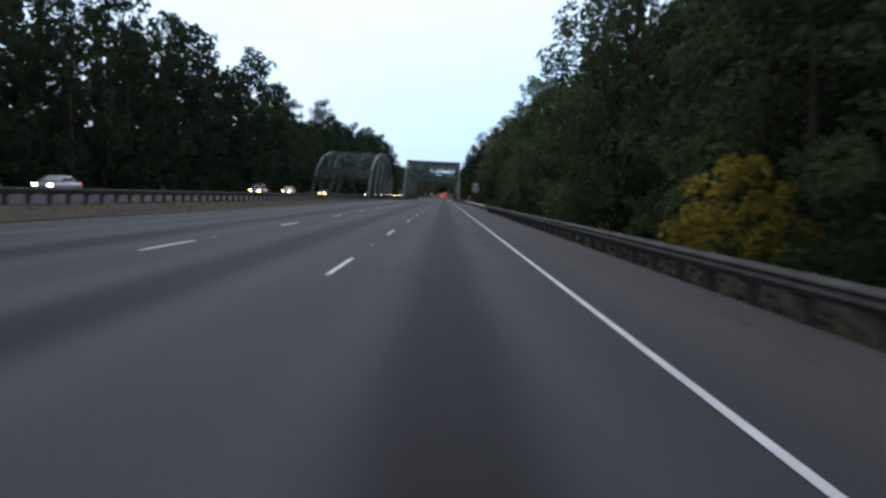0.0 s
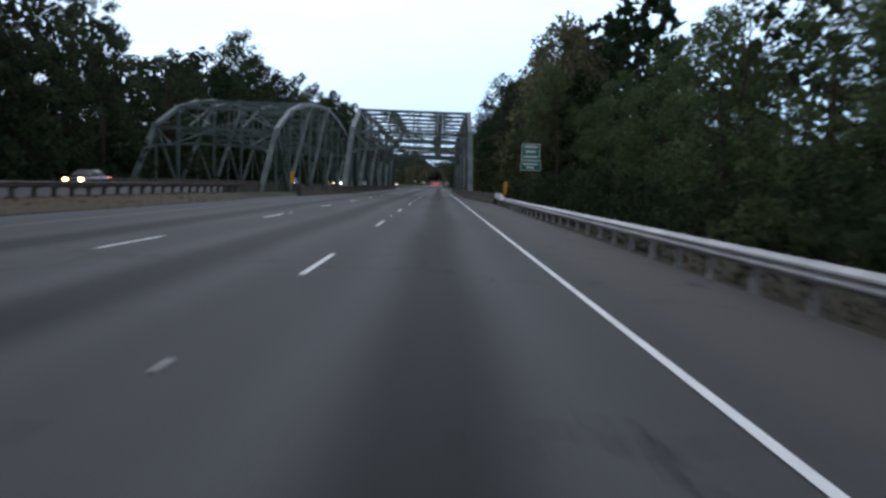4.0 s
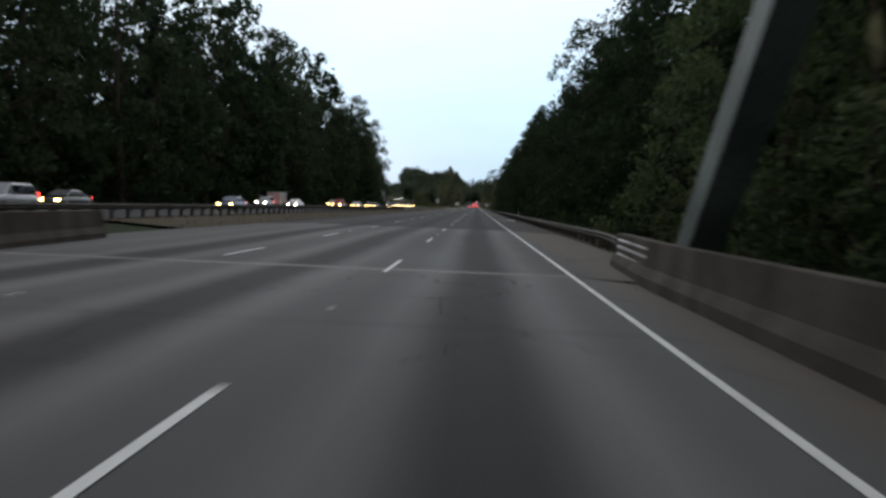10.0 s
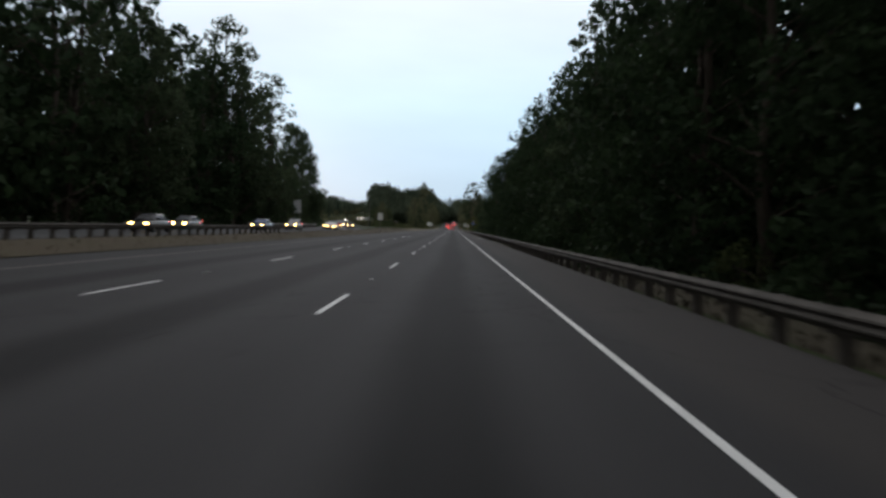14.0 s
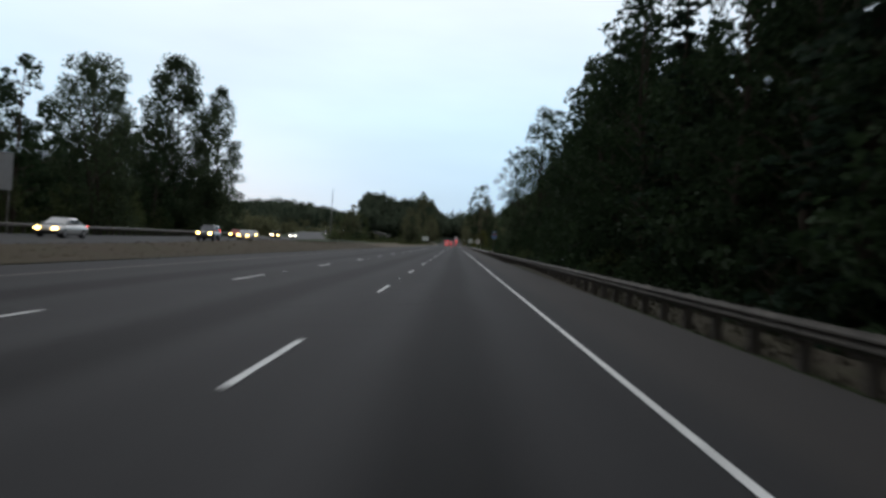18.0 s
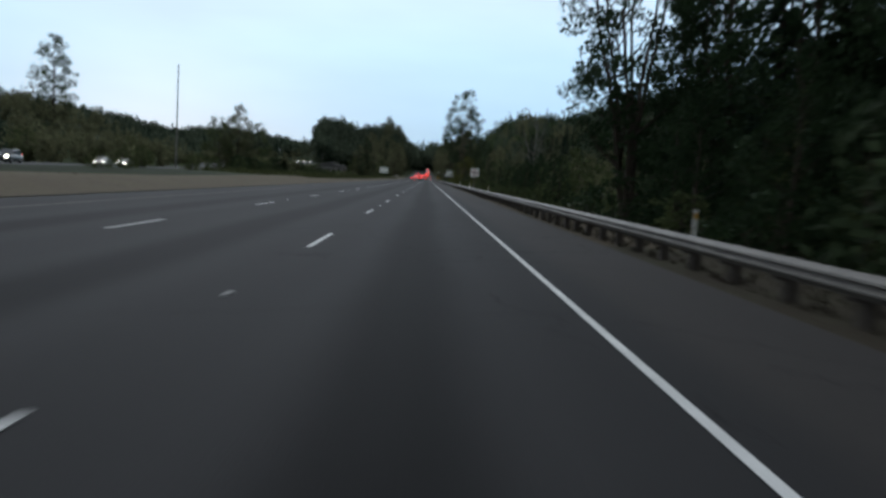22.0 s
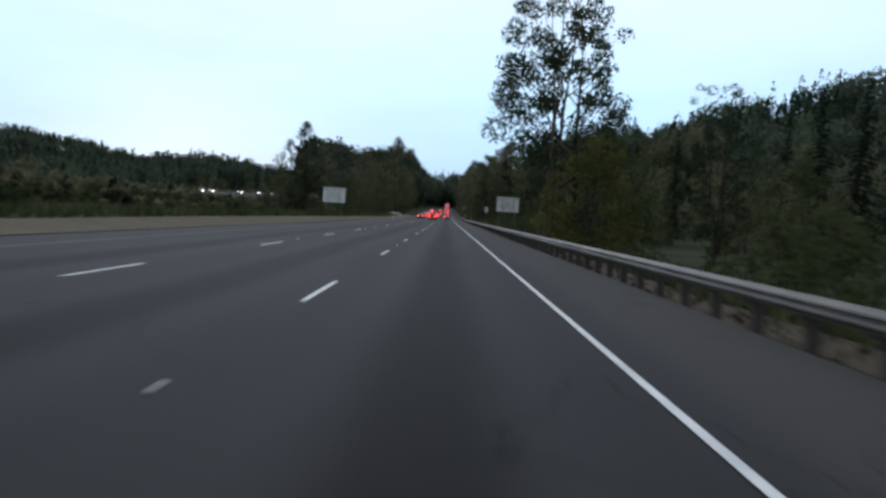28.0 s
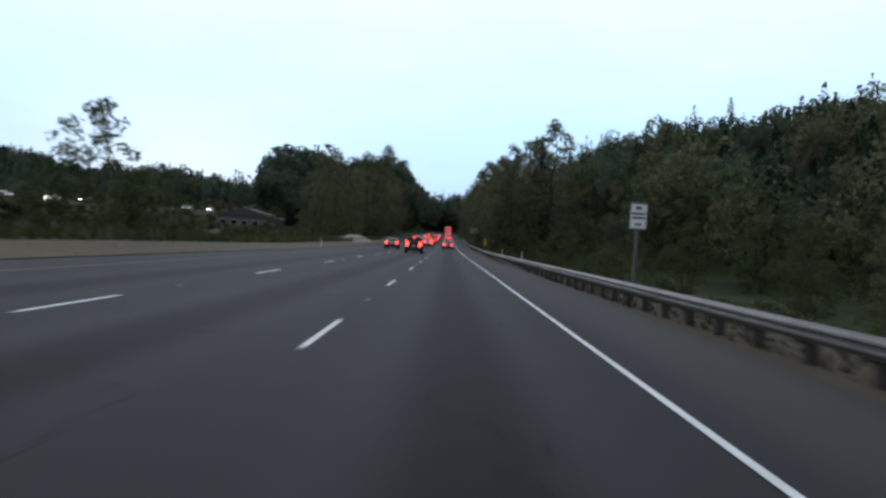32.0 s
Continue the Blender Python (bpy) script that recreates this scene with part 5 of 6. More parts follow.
def grow_deep_wood():
    rng = np.random.default_rng(12)
    patterns = []
    for i in range(3):
        trunk, crown = broadleaf(90 + i, 25, 5.0, 0.05, 820, 0.74, LEAF_A, BARK, 66, 0.05)
        sets = []
        for me in (trunk, crown):
            co = np.empty(len(me.vertices) * 3)
            me.vertices.foreach_get("co", co)
            sets.append((co.reshape(-1, 3), [tuple(q.vertices) for q in me.polygons]))
            bpy.data.meshes.remove(me)
        patterns.append(sets)
    for which, nm, mm, lab in ((0, "deep_wood_trunks", BARK, "dark trunks of the trees deep in the woods"), (1, "deep_wood", LEAF_A, "dark leaf mass of the trees deep in the woods")):
        vs, fs, n = [], [], 0
        for k, (x, y, h) in enumerate(deep):
            co, faces = patterns[k % 3][which]
            a, s = k * 2.399, h / 25
            c, d = math.cos(a) * s, math.sin(a) * s
            vs.append(np.stack([co[:, 0] * c - co[:, 1] * d + x, co[:, 0] * d + co[:, 1] * c + y, co[:, 2] * s + land(x, y)], axis=1))
            fs += [tuple(i + n for i in f) for f in faces]
            n += len(co)
        me = bpy.data.meshes.new(nm)
        me.from_pydata(np.concatenate(vs).tolist(), [], fs)
        tagged(link_mesh(nm, me, mm), lab, "woods", kind="stuff")


def wood(y0, y1, rows, mix, bridge_gap=True):
    """Rows of trees along the road: (x, spread, step, size, jitter)."""
    for x, spread, step, size, var in rows:
        y = y0 + tree_rng.uniform(0, step)
        while y < y1:
            k = tree_rng.choices([m for m, _ in mix], [w for _, w in mix])[0]
            base = {"edge": 19, "green": 19, "maple": 20, "cottonwood": 27, "grove": 24, "alder": 21, "fir": 24, "bush": 3.4, "thicket": 3.4, "slope": 20, "young": 9}[k]
            yy, xx = y, x + tree_rng.uniform(-spread, spread)
            if not (bridge_gap and BRIDGE_0 + 10 < yy < BRIDGE_1 - 10 and abs(x) < 9):
                plant(k, xx, yy, size / base * tree_rng.uniform(1 - var, 1 + var))
            y += step * tree_rng.uniform(0.75, 1.25)


# right-hand woods
for y0, y1, tall, sort in ((-14, 111, 18.5, "green"), (196, 330, 18.5, "green"), (330, 440, 21, "edge"), (440, 572, 19.5, "edge")):
    wood(y0, y1, [(12.6, 1.2, 6.4, tall, 0.16)], [(sort, 7), ("cottonwood", 1), ("fir", 1)])
wood(114, 200, [(17.5, 1.2, 5.6, 14.0, 0.12)], [("green", 1)])
wood(112, 200, [(11.5, 1.0, 6.5, 3.6, 0.2)], [("thicket", 1)])
for y0, y1, tall in ((-20, 110, 22), (200, 330, 22), (330, 440, 25.5), (440, 582, 23)):
    wood(y0, y1, [(18.5, 1.8, 8.5, tall, 0.14)], [("maple", 4), ("cottonwood", 4), ("fir", 2)])
deep_wood(-20, 110, [(27, 3, 8, 25, 0.12), (22.5, 1.5, 6, 23, 0.1)])
deep_wood(110, 205, [(25, 2, 7, 16, 0.1)])
deep_wood(205, 655, [(28, 3, 8, 24, 0.12)])
wood(592, 666, [(20.2, 0.9, 4.8, 23.5, 0.12)], [("alder", 5), ("edge", 2), ("fir", 1)])
wood(667, 692, [(21.8, 0.8, 4.4, 23, 0.08)], [("alder", 1), ("edge", 2)])
wood(580, 662, [(25.0, 1.2, 5.5, 26, 0.10)], [("edge", 3), ("maple", 1), ("fir", 1)])
for x, y, h in ((14.8, 677, 25), (15.7, 681, 26.5)):
    plant("alder", x, y, h / 21, "tall open alder with dark trunks at the end of the woods")
wood(-10, 668, [(9.6, 0.6, 6.5, 3.0, 0.3)], [("thicket", 5), ("bush", 1)])
wood(556, 660, [(12.4, 0.7, 4.2, 7.5, 0.22)], [("edge", 1)])
deep_wood(202, 300, [(24, 2, 7, 32, 0.08)])
wood(206, 300, [(17.8, 1.5, 6.5, 30.5, 0.08)], [("slope", 4), ("grove", 1)], False)
wood(206, 288, [(10.4, 0.8, 6.0, 11.5, 0.2)], [("young", 1)], False)
wood(212, 284, [(12.0, 0.8, 13, 24, 0.1)], [("alder", 1)], False)
deep_wood(300, 560, [(22, 2, 9, 27, 0.08)])
deep_wood(-30, 108, [(34, 3, 6.5, 28, 0.08)])
deep_wood(205, 640, [(36, 3, 8, 26, 0.08)])
deep_wood(20, 556, [(-61, 3, 7.5, 30, 0.08)])
deep_wood(556, 660, [(-66, 3, 8.5, 15, 0.15)])
for y in range(572, 706, 7):
    plant("edge", opposite_x(y) - 21 - tree_rng.uniform(0, 5), y, tree_rng.uniform(12, 16.5) / 19)
for x, y, h in ((-54.5, 645, 18), (-60.5, 657, 21), (-66, 664, 24), (-70, 660, 25), (-74, 669, 23), (-80, 672, 22), (-52.5, 634, 15), (-64, 692, 12.5), (-67, 694, 15), (-61.5, 676, 16)):
    plant("edge", x, y, h / 19, "dense dark green tree at the end of the woods")
# left-hand woods
wood(30, 140, [(-41, 2.5, 7.5, 25.5, 0.16)], [("maple", 4), ("cottonwood", 5), ("fir", 1)])
wood(140, 330, [(-41, 2.5, 7.5, 27.5, 0.14)], [("maple", 4), ("cottonwood", 5), ("fir", 1)])
for y0, y1, tall in ((330, 392, 29.5), (392, 486, 33.5), (486, 556, 29.5)):
    wood(y0, y1, [(-41, 2.5, 7.2, tall, 0.12)], [("maple", 4), ("cottonwood", 5), ("fir", 1)])
for k in range(22):
    y = 562 + 6.4 * k
    plant("young", opposite_x(y) - 11.5 - tree_rng.uniform(0, 5), y, tree_rng.uniform(0.5, 0.9))
wood(20, 330, [(-51, 3, 9.5, 28.5, 0.12)], [("maple", 3), ("cottonwood", 5), ("fir", 2)])
wood(330, 556, [(-51, 3, 9.0, 31.5, 0.12)], [("maple", 3), ("cottonwood", 5), ("fir", 2)])
wood(30, 560, [(-37.6, 0.8, 8, 4.5, 0.3)], [("thicket", 1)])
# open stretch on the right: bushes, young trees, then woods on the slope
wood(690, 1120, [(11.0, 2.0, 13, 2.4, 0.35)], [("bush", 1)])
wood(680, 1100, [(20, 5, 11, 5.2, 0.45)], [("young", 4), ("bush", 1)])
wood(680, 1110, [(38, 7, 11, 9, 0.3)], [("young", 3), ("slope", 5)])
wood(1085, 1400, [(14, 3, 9, 25, 0.15), (25, 4, 10, 31, 0.15)], [("slope", 6), ("cottonwood", 1), ("fir", 2)], False)
wood(580, 660, [(15.5, 1.5, 5, 4.5, 0.3), (21, 2, 6, 7, 0.3)], [("young", 2), ("bush", 1)])
deep_wood(598, 664, [(23.2, 0.8, 4.2, 23, 0.08), (30, 2, 4.6, 25, 0.08)])
grow_deep_wood()
wood(716, 762, [(14.0, 1.5, 5.0, 5.6, 0.2), (18.5, 1.5, 5.5, 7.0, 0.2)], [("edge", 1)])
# left meadow
wood(1100, 1150, [(-24, 4, 9, 19, 0.2), (-36, 5, 10, 16, 0.15)], [("slope", 6), ("cottonwood", 1)], False)
wood(1150, 1400, [(-24, 4, 9, 21, 0.2), (-36, 5, 10, 26, 0.15)], [("slope", 6), ("cottonwood", 2), ("fir", 1)], False)
wood(935, 1090, [(-27, 3, 10, 2.2, 0.3)], [("bush", 1)])
for x, y, h in ((-22.5, 966, 6.0), (-20.0, 953, 4.2), (-22.0, 947, 4.0), (-25, 1012, 5.0), (-23, 1062, 5.5), (-26, 1076, 6.0)):
    plant("young", x, y, h / 9, "round green shrub on the median")
wood(690, 930, [(-33, 3, 9, 2.2, 0.3)], [("bush", 1)])
wood(752, 850, [(-34, 2, 4, 3.0, 0.2)], [("bush", 1), ("thicket", 1)])
for k in range(26):
    y = 700 + 16 * k
    plant("young", opposite_x(y) - 16 - tree_rng.uniform(0, 22), y, tree_rng.uniform(0.5, 1.0))
for x, y, k, h, lab in ((14.8, 881, "cottonwood", 27, "tall open cottonwood beside the largest one"),
                        (17.9, 844, "alder", 12.6, "slender clumpy tree above the bushes"), (17.0, 866, "young", 10, ""), (21, 779, "young", 6.2, ""), (23.2, 784, "young", 7.2, ""), (25.5, 786, "young", 7.5, ""), 
                        (-21.8, 924, "slope", 12.0, ""), (-27.4, 925, "slope", 12.5, ""), (-29.8, 926, "young", 8.0, ""), (-20.5, 949, "young", 7.8, "pale leafy young tree on the median"), (-36.5, 767, "slope", 12.3, "large bushy tree in the meadow"), (-34.2, 770, "young", 9.5, ""), (-39.4, 764, "young", 9.8, ""), (-38.0, 768, "slope", 10.5, ""),
                        (29, 835, "fir", 19, ""), (25.0, 636, "cottonwood", 36, "tall dense cottonwood behind the wood's edge"), (24.8, 629, "cottonwood", 34, ""), (26.5, 621, "cottonwood", 33, ""), (26.5, 643, "cottonwood", 34, ""), (25.5, 613, "fir", 31, ""), (-38, 520, "cottonwood", 36, ""), (-39, 529, "cottonwood", 34, ""), (-38.5, 546, "cottonwood", 31, ""), (46, 880, "fir", 22, ""), (52, 900, "fir", 24, ""), (58, 925, "fir", 21, ""), (44, 940, "fir", 20, ""), (66, 905, "fir", 25, ""), (36, 850, "alder", 19, "leggy bare stemmed tree above the bushes"), (-48, 607, "cottonwood", 21, ""), (-44, 597, "grove", 21.5, ""), (-50, 586, "maple", 17, ""), (-43, 578, "maple", 18, ""), (-44, 566, "grove", 24, ""),
                        (-49, 300, "grove", 38, ""), (-51, 287, "grove", 36, ""), (-141, 906, "grove", 32, "lone tree on the wooded rise")):
    plant(k, x, y, h / {"edge": 19, "green": 19, "maple": 20, "cottonwood": 27, "grove": 24, "alder": 21, "fir": 24, "bush": 3.4, "thicket": 3.4, "slope": 20, "young": 9}[k], lab)
for k, left in spare.items():
    for t in left:
        t.matrix_basis = pose(34 + tree_rng.uniform(0, 6), 60 + 40 * len(t.name), -1.5)
pm = broadleaf(85, 26.5, 5.3, 0.06, 14000, 0.18, LEAF_B, BARK, 140, 0.06, 1, 0.5)
t = tree("cottonwood_tree", pm, "feathery pointed tree standing out at the wood's edge")
t.matrix_basis = pose(12.9, 632, land(12.9, 632))
for seed, x, y, h, rad, clear, many, size, gap, stems, point, lab in (
        (87, -63.3, 697.3, 38.6, 6.9, 0.06, 17000, 0.27, 0.05, 1, 0.55, "tall slender pointed cottonwood at the end of the woods"),
        (88, -54.2, 651.8, 35.0, 8.6, 0.03, 26000, 0.29, 0.0, 2, 0.8, "broad dense cottonwood with a steep crown"),
        (89, -81.0, 670.0, 38.6, 9.2, 0.10, 18000, 0.29, 0.10, 3, 0.9, "tall open cottonwood showing several stems")):
    t = tree("cottonwood_tree", broadleaf(seed, h, rad, clear, many, size, LEAF_B, BARK, 210, gap, stems, point), lab)
    t.matrix_basis = pose(x, y, land(x, y))
lm = broadleaf(86, 16.2, 3.4, 0.05, 8500, 0.15, LEAF_B, BARK, 120, 0.04, 1, 0.5)
t = tree("cottonwood_tree", lm, "lone leafy tree behind the median sign")
t.matrix_basis = pose(-24.6, 925, land(-24.6, 925))
bigm = broadleaf(81, 33, 6.4, 0.27, 15000, 0.22, LEAF_B, BARK_TAN, 100, 0.25, 3, low=((-4.0, -1, 8.2, 1.2), (-4.6, -1.5, 6.8, 0.8), (-3.2, -2, 9.5, 1.4), (-2.2, -2.5, 7.2, 1.1), (3.5, -1, 8, 1.5), (5, 0, 9, 1.7)))
t = tree("cottonwood_tree", bigm, "very tall open cottonwood standing alone by the road")
t.matrix_basis = pose(12.1, 877, land(12.1, 877))
ot = broadleaf(75, 10.5, 3.9, 0.04, 4200, 0.20, LEAF_O, BARK, 90, 0.03, 3)
t = tree("olive_tree", ot, "broad olive green young tree by the rail")
t.matrix_basis = pose(12.3, 858, land(12.3, 858))
for x, y, h in ((8.9, 311, 3.8), (9.4, 316, 3.0)):
    plant("young", x, y, h / 9, "pale green sapling behind the barrier")
yb = broadleaf(71, 3.6, 1.75, 0.18, 1500, 0.13, LEAF_Y, BARK, 40, 0.1, 3)
t = tree("yellow_bush", yb, "bush with leaves turned dull yellow at the wood's edge", "bush")
t.matrix_basis = pose(8.7, 23.5, land(8.7, 23.5))
for x, y, h in ((11.4, 22.6, 4.6), (12.6, 25.0, 5.4), (10.4, 19.6, 2.8)):
    plant("young", x, y, h / 9, "green shrub beside the yellow bush")

# bare tree on the slope
brng = np.random.default_rng(77)
bare = bmesh.new()
bt = limb(bare, (0, 0, -0.5), (0.5, 0, 18.5), 0.22, 0.03, 0.15, brng, 6, 7)
for dx, dy, top_ in ((-2.6, 0.4, 15.5), (2.2, -0.5, 16.5)):
    limb(bare, (0.1, 0, 6.0), (dx, dy, top_), 0.14, 0.02, 0.2, brng, 5, 6)
    for k in range(9):
        h = 0.35 + 0.065 * k
        c = Vector((0.1, 0, 6.0)).lerp(Vector((dx, dy, top_)), h)
        limb(bare, c, c + Vector((brng.normal() * 1.3, brng.normal() * 1.0, 1.6)), 0.05, 0.012, 0.1, brng, 2, 4)
for i in range(26):
    h = brng.uniform(0.3, 0.95)
    a = brng.uniform(0, 6.28)
    q = bt[min(5, int(h * 6))]
    ln = 5.4 * (1.1 - h)
    limb(bare, (q.x, q.y, 18.5 * h), (q.x + ln * math.cos(a), q.y + ln * math.sin(a), 18.5 * h + ln * 0.9), 0.075, 0.016, 0.15, brng, 3, 4)
s = thing("bare_tree", pose(24, 792, land(24, 792)), "leafless grey tree with thin upright branches", "tree")
part("trunk", bare, BARK_PALE, s)


# ---- woods on the far slopes ----
def far_woods(name, places, label, rng, mix=0.5, leaf=1.15, many=1.0, crown=None):
    crown = crown or (LEAF_E if leaf < 1 else LEAF_F)
    firs, broad = [], []
    for x, y, h in places:
        z = land(x, y)
        if rng.uniform() < mix:
            # a spire with drooping tiers
            n = int(90 * many)
            f = rng.uniform(0, 1, size=n) ** 1.25
            tier = 1 - 0.35 * ((f * h / 1.6) % 1.0)
            r = h * 0.21 * (1 - f) ** 0.8 * tier * rng.uniform(0.55, 1.05, size=n) + 0.08
            a = rng.uniform(0, 6.28, size=n)
            p = np.stack([x + r * np.cos(a), y + r * np.sin(a), z + h * (0.06 + 0.94 * f)], axis=1)
            firs.append((p, outward(p, np.stack([np.full(n, x), np.full(n, y), p[:, 2]], axis=1), 0.5)))
        else:
            # a crown of four to six billows
            k = 5 if h > 2 else 3
            n = int((96 if h > 2 else 36) * many * max(1, h / 13) ** 1.4)
            mid = np.stack([rng.normal(size=k) * h * 0.13, rng.normal(size=k) * h * 0.13, h * rng.uniform(0.30, 0.74, size=k)], axis=1) + np.array([x, y, z])
            which = rng.integers(0, k, size=n)
            g = rng.normal(size=(n, 3))
            g /= np.linalg.norm(g, axis=1)[:, None]
            p = mid[which] + g * rng.uniform(0.7, 1.0, size=(n, 1)) * h * np.array([0.20, 0.20, 0.24])
            broad.append((p, outward(p, mid[which], 0.45)))
    for got, size, mm, words in ((firs, leaf * 0.8, LEAF_C, ", dark firs"), (broad, leaf, crown, ", round broadleaf crowns")):
        if got:
            me = leaf_mesh(name, np.concatenate([p for p, _ in got]), np.concatenate([o for _, o in got]), size, mm, rng, 0.3 if mm == LEAF_C else 0.0)
            tagged(link_mesh(name, me, mm), label + words, "woods", kind="stuff")


frng = np.random.default_rng(9)
slope = [(frng.uniform(105, 320), frng.uniform(720, 1600), frng.choice([9, 12, 15, 19, 23]) * frng.uniform(0.8, 1.15)) for _ in range(1250)]
slope += [(frng.uniform(48, 105), frng.uniform(700, 1500), frng.choice([7, 9, 11, 14]) * frng.uniform(0.8, 1.15)) for _ in range(330)]
slope += [(frng.uniform(34, 90), frng.uniform(980, 1420), frng.choice([11, 14, 17, 21]) * frng.uniform(0.8, 1.15)) for _ in range(250)]
slope += [(frng.uniform(58, 104), frng.uniform(1170, 1330), frng.uniform(18, 25)) for _ in range(70)]
far_woods("far_woods", [p for p in slope if p[0] > 105], "thick woods on the slope", frng, 0.5)
far_woods("slope_woods", [p for p in slope if p[0] <= 105 and p[1] < 1000], "leafy woods at the foot of the slope", frng, 0.15, 0.33, 6.5)
further = [p for p in slope if p[0] <= 105 and p[1] >= 1000]
for k, (mm, lab) in enumerate(((LEAF_E, "pale olive woods further along the slope"), (LEAF_G, "mid green woods further along the slope"), (LEAF_F, "greyer green woods further along the slope"))):
    far_woods("slope_woods", further[k::3], lab, frng, 0.33, 0.6, 3.6, mm)
ridge = [(frng.uniform(-560, -110), frng.uniform(1400, 1650), frng.uniform(12, 20)) for _ in range(420)]
ridge += [(frng.uniform(-560, -185), frng.uniform(650, 1650), frng.uniform(12, 20)) for _ in range(1600)]
far_woods("far_woods", ridge, "thick woods on the ridge across the valley", frng, 0.4)
meadow = []
while len(meadow) < 900:
    x, y = frng.uniform(-230, -60), frng.uniform(690, 1400)
    if x < opposite_x(y) - 12 or x > opposite_x(y) + 42:
        meadow.append((x, y, (frng.choice([4, 6, 9]) if x < opposite_x(y) else 1.8) * frng.uniform(0.8, 1.2)))
for k in range(520):
    y = frng.uniform(860, 1350)
    x = opposite_x(y) + 34 + 50 * frng.uniform() ** 1.3
    if x < -28:
        meadow.append((x, y, frng.uniform(0.9, 1.5)))
meadow += [(frng.uniform(-200, -104), frng.uniform(840, 980), frng.uniform(8, 13)) for _ in range(90)]
for k in range(420):
    y = frng.uniform(1045, 1260)
    meadow.append((opposite_x(y) + frng.uniform(12.5, 24), y, frng.uniform(1.2, 1.9)))
for k in range(360):
    y = frng.uniform(790, 1048)
    meadow.append((opposite_x(y) + frng.uniform(12.5, 26), y, frng.uniform(2.6, 4.4)))
meadow = [p for p in meadow if abs(p[0] - opposite_x(p[1])) > 11]
far_woods("meadow_thicket", meadow, "thickets spread over the meadow", frng, 0.08, 0.6, 1.3)
end = [(frng.uniform(-300, 300), frng.uniform(1400, 1750), frng.uniform(14, 24)) for _ in range(900)]
end += [(frng.uniform(-28, 48), frng.uniform(1385, 1500), frng.uniform(15, 22)) for _ in range(170)]
end += [(frng.uniform(-110, -16), frng.uniform(1280, 1440), frng.uniform(18, 27)) for _ in range(330)]
far_woods("far_woods", end, "woods closing the view along the road", frng, 0.3)

# ---- verge grass ----
def grass(name, n, x_at, y0, y1, h, label, seed, mm=None):
    rng = np.random.default_rng(seed)
    y = rng.uniform(y0, y1, size=n)
    x = np.array([x_at(v, rng.uniform()) for v in y])
    z = np.array([land(a, b) for a, b in zip(x, y)])
    a = rng.uniform(0, 6.28, size=n)
    w, hh = rng.uniform(0.03, 0.09, size=n), h * rng.uniform(0.5, 1.4, size=n)
    base = np.stack([x, y, z - 0.03], axis=1)
    d = np.stack([np.cos(a) * w, np.sin(a) * w, np.zeros(n)], axis=1)
    tip = base + np.stack([rng.normal(size=n) * hh * 0.35, rng.normal(size=n) * hh * 0.35, hh], axis=1)
    v = np.stack([base - d, base + d, tip], axis=1).reshape(-1, 3)
    me = bpy.data.meshes.new(name)
    me.from_pydata(v.tolist(), [], np.arange(3 * n).reshape(-1, 3).tolist())
    tagged(link_mesh(name, me, mm or GRASS_DRY), label, "grass", kind="stuff")


def verge(name, x0, x1, y0, y1, lift, label, mm=None):
    bm = bmesh.new()
    rows = []
    y = y0
    while y <= y1:
        a, b = x0(y), x1(y)
        rows.append([bm.verts.new((a + (b - a) * i / 6, y, land(a + (b - a) * i / 6, y) + lift)) for i in range(7)])
        y += 6
    for p, q in zip(rows, rows[1:]):
        for i in range(6):
            bm.faces.new((p[i], p[i + 1], q[i + 1], q[i]))
    bmesh.ops.recalc_face_normals(bm, faces=bm.faces)
    tagged(part(name, bm, mm or GRASS_DRY, smooth=True), label, "verge", kind="structure")


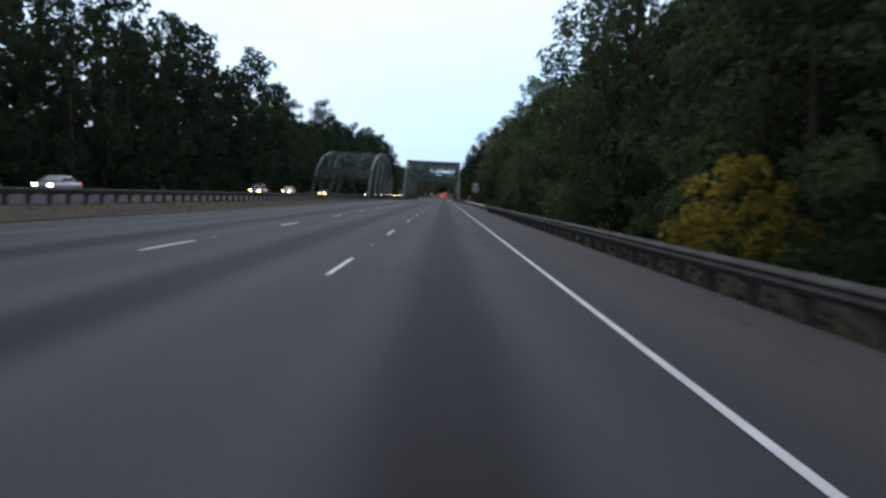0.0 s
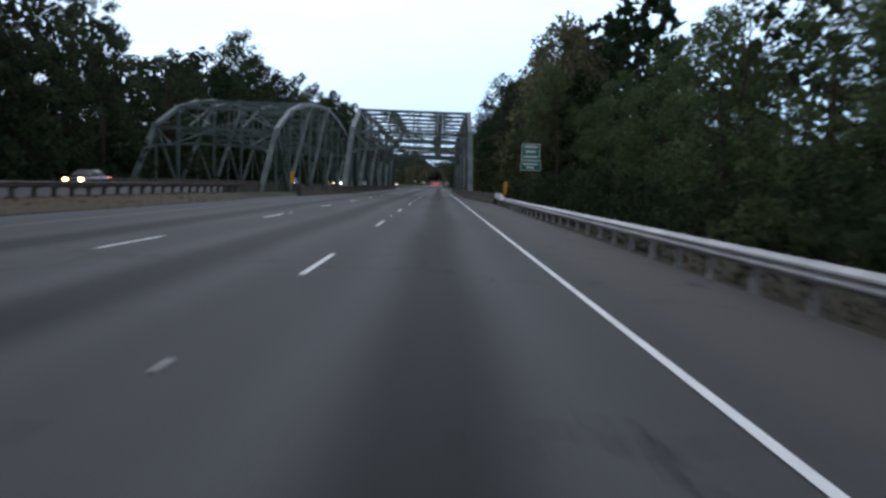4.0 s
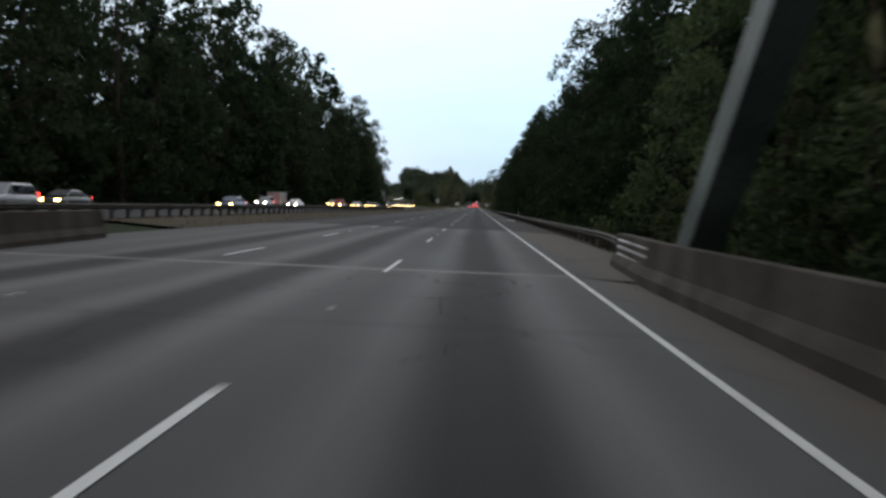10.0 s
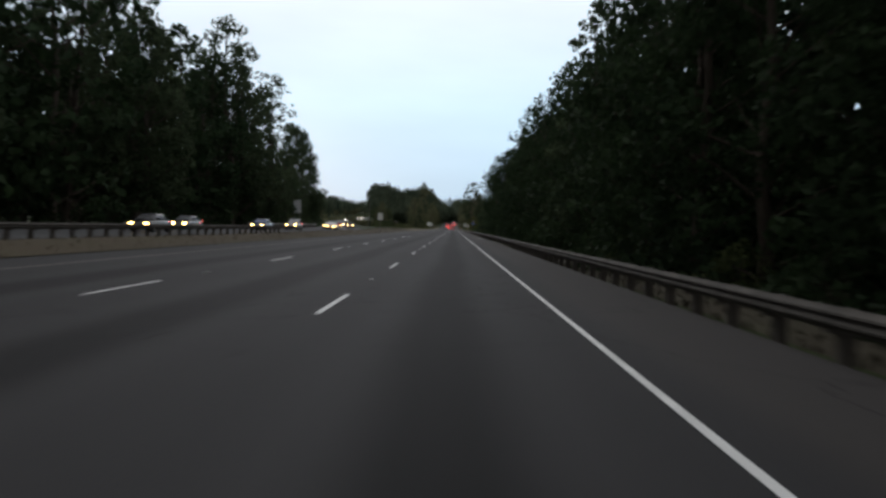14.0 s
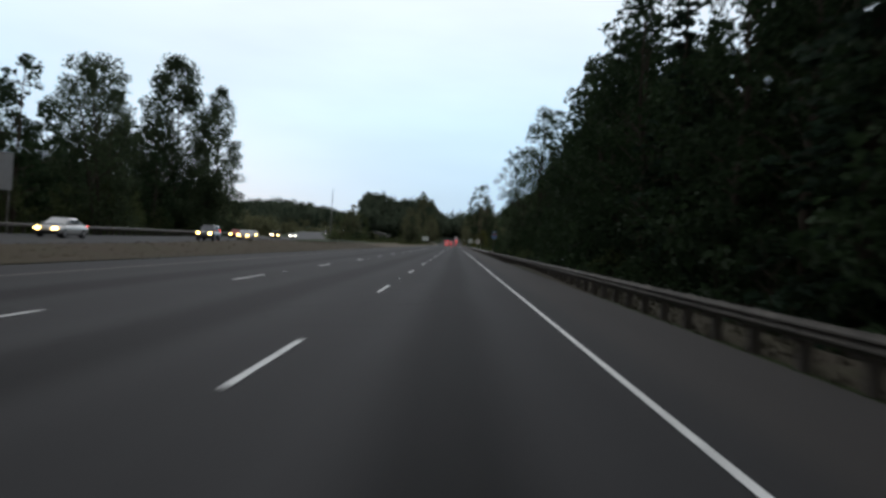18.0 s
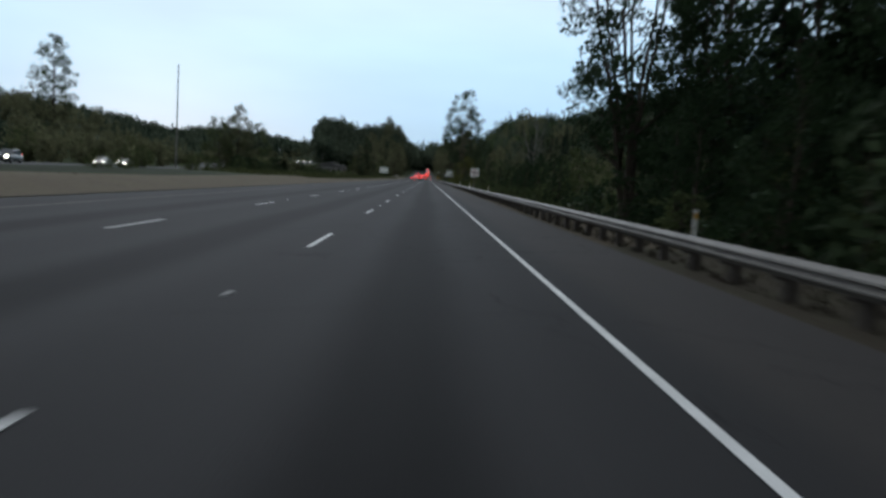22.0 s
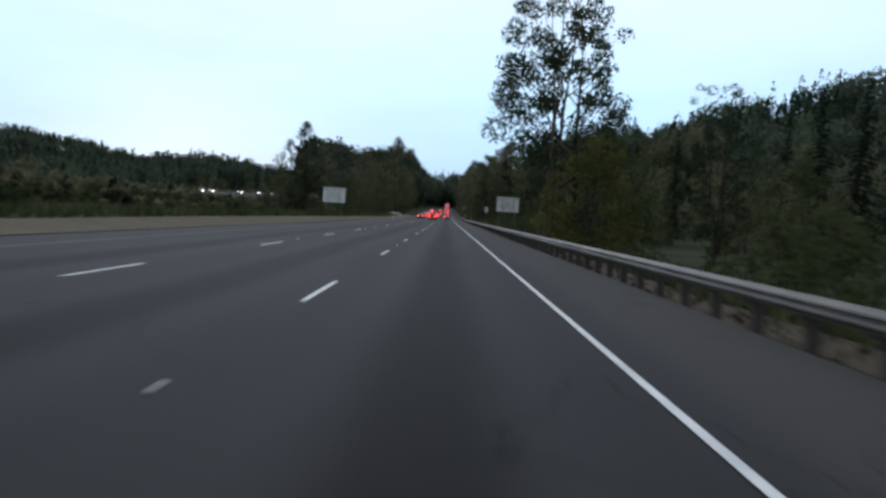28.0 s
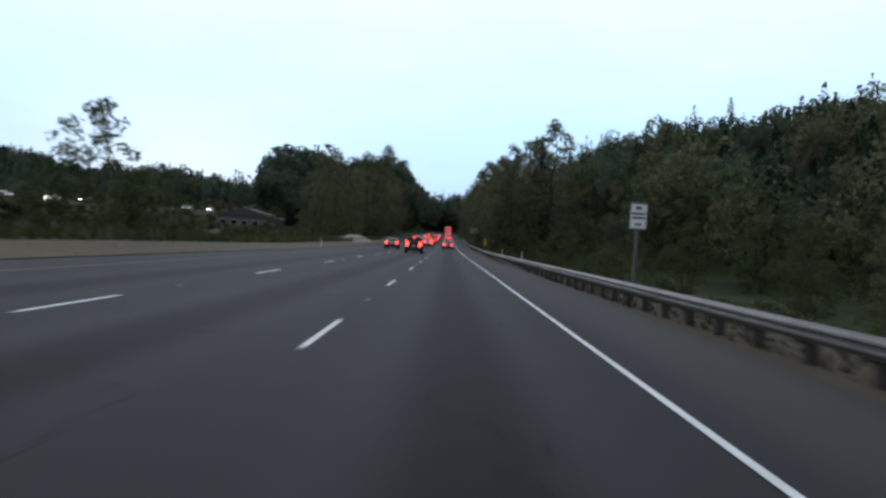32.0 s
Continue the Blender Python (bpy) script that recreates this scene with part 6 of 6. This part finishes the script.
verge("verge", lambda y: LEFT_EDGE - 0.02, lambda y: opposite_x(y) + 7.0, -40, 170, 0.13, "dry brown grass of the median strip")
median_edge = lambda y: max(opposite_x(y) + 7.0, -19.0 + 3.6 * smooth((y - 690) / 70))
verge("verge", lambda y: LEFT_EDGE - 0.02, median_edge, 312, 642, 0.13, "dry brown grass of the median strip")
verge("verge", lambda y: LEFT_EDGE - 0.02, median_edge, 642, 1080, 0.13, "bleached dry grass along the meadow's edge", GRASS_TAN)
verge("verge", lambda y: RIGHT_EDGE + 0.02, lambda y: 7.2, -40, 170, 0.05, "strip of dark earth and dead grass under the rail", VERGE_DIRT)
verge("verge", lambda y: RIGHT_EDGE + 0.02, lambda y: 7.2, 312, 642, 0.05, "strip of dark earth and dead grass under the rail", VERGE_DIRT)
verge("verge", lambda y: RIGHT_EDGE + 0.02, lambda y: 7.2, 642, 1120, 0.05, "strip of dry earth and grass under the rail")
grass("median_grass", 14000, lambda v, u: LEFT_EDGE - 0.3 - 7 * u, -20, 170, 0.22, "dry uncut grass on the median", 3)
grass("median_grass", 14000, lambda v, u: LEFT_EDGE - 0.3 - 7 * u, 312, 642, 0.22, "dry uncut grass on the median", 4)
grass("median_grass", 12000, lambda v, u: LEFT_EDGE - 0.3 - (6 - 3.8 * smooth((v - 690) / 70)) * u, 642, 1050, 0.18, "bleached short grass on the median", 14, GRASS_TAN)
grass("verge_grass", 26000, lambda v, u: 5.35 + 2.6 * u ** 1.4, 300, 1050, 0.2, "tufts of dry grass behind the rail", 5, VERGE_DIRT)
grass("verge_grass", 8000, lambda v, u: 5.35 + 2.6 * u ** 1.4, -20, 170, 0.2, "tufts of dry grass behind the rail", 6, VERGE_DIRT)
grass("meadow_grass", 26000, lambda v, u: -15.6 - 16 * u ** 1.5, 720, 1080, 0.65, "long green grass of the meadow", 8, GRASS_GREEN)
grass("meadow_grass", 26000, lambda v, u: 6.8 + 13 * u, 684, 1080, 0.55, "long green grass behind the rail", 9, GRASS_GREEN)
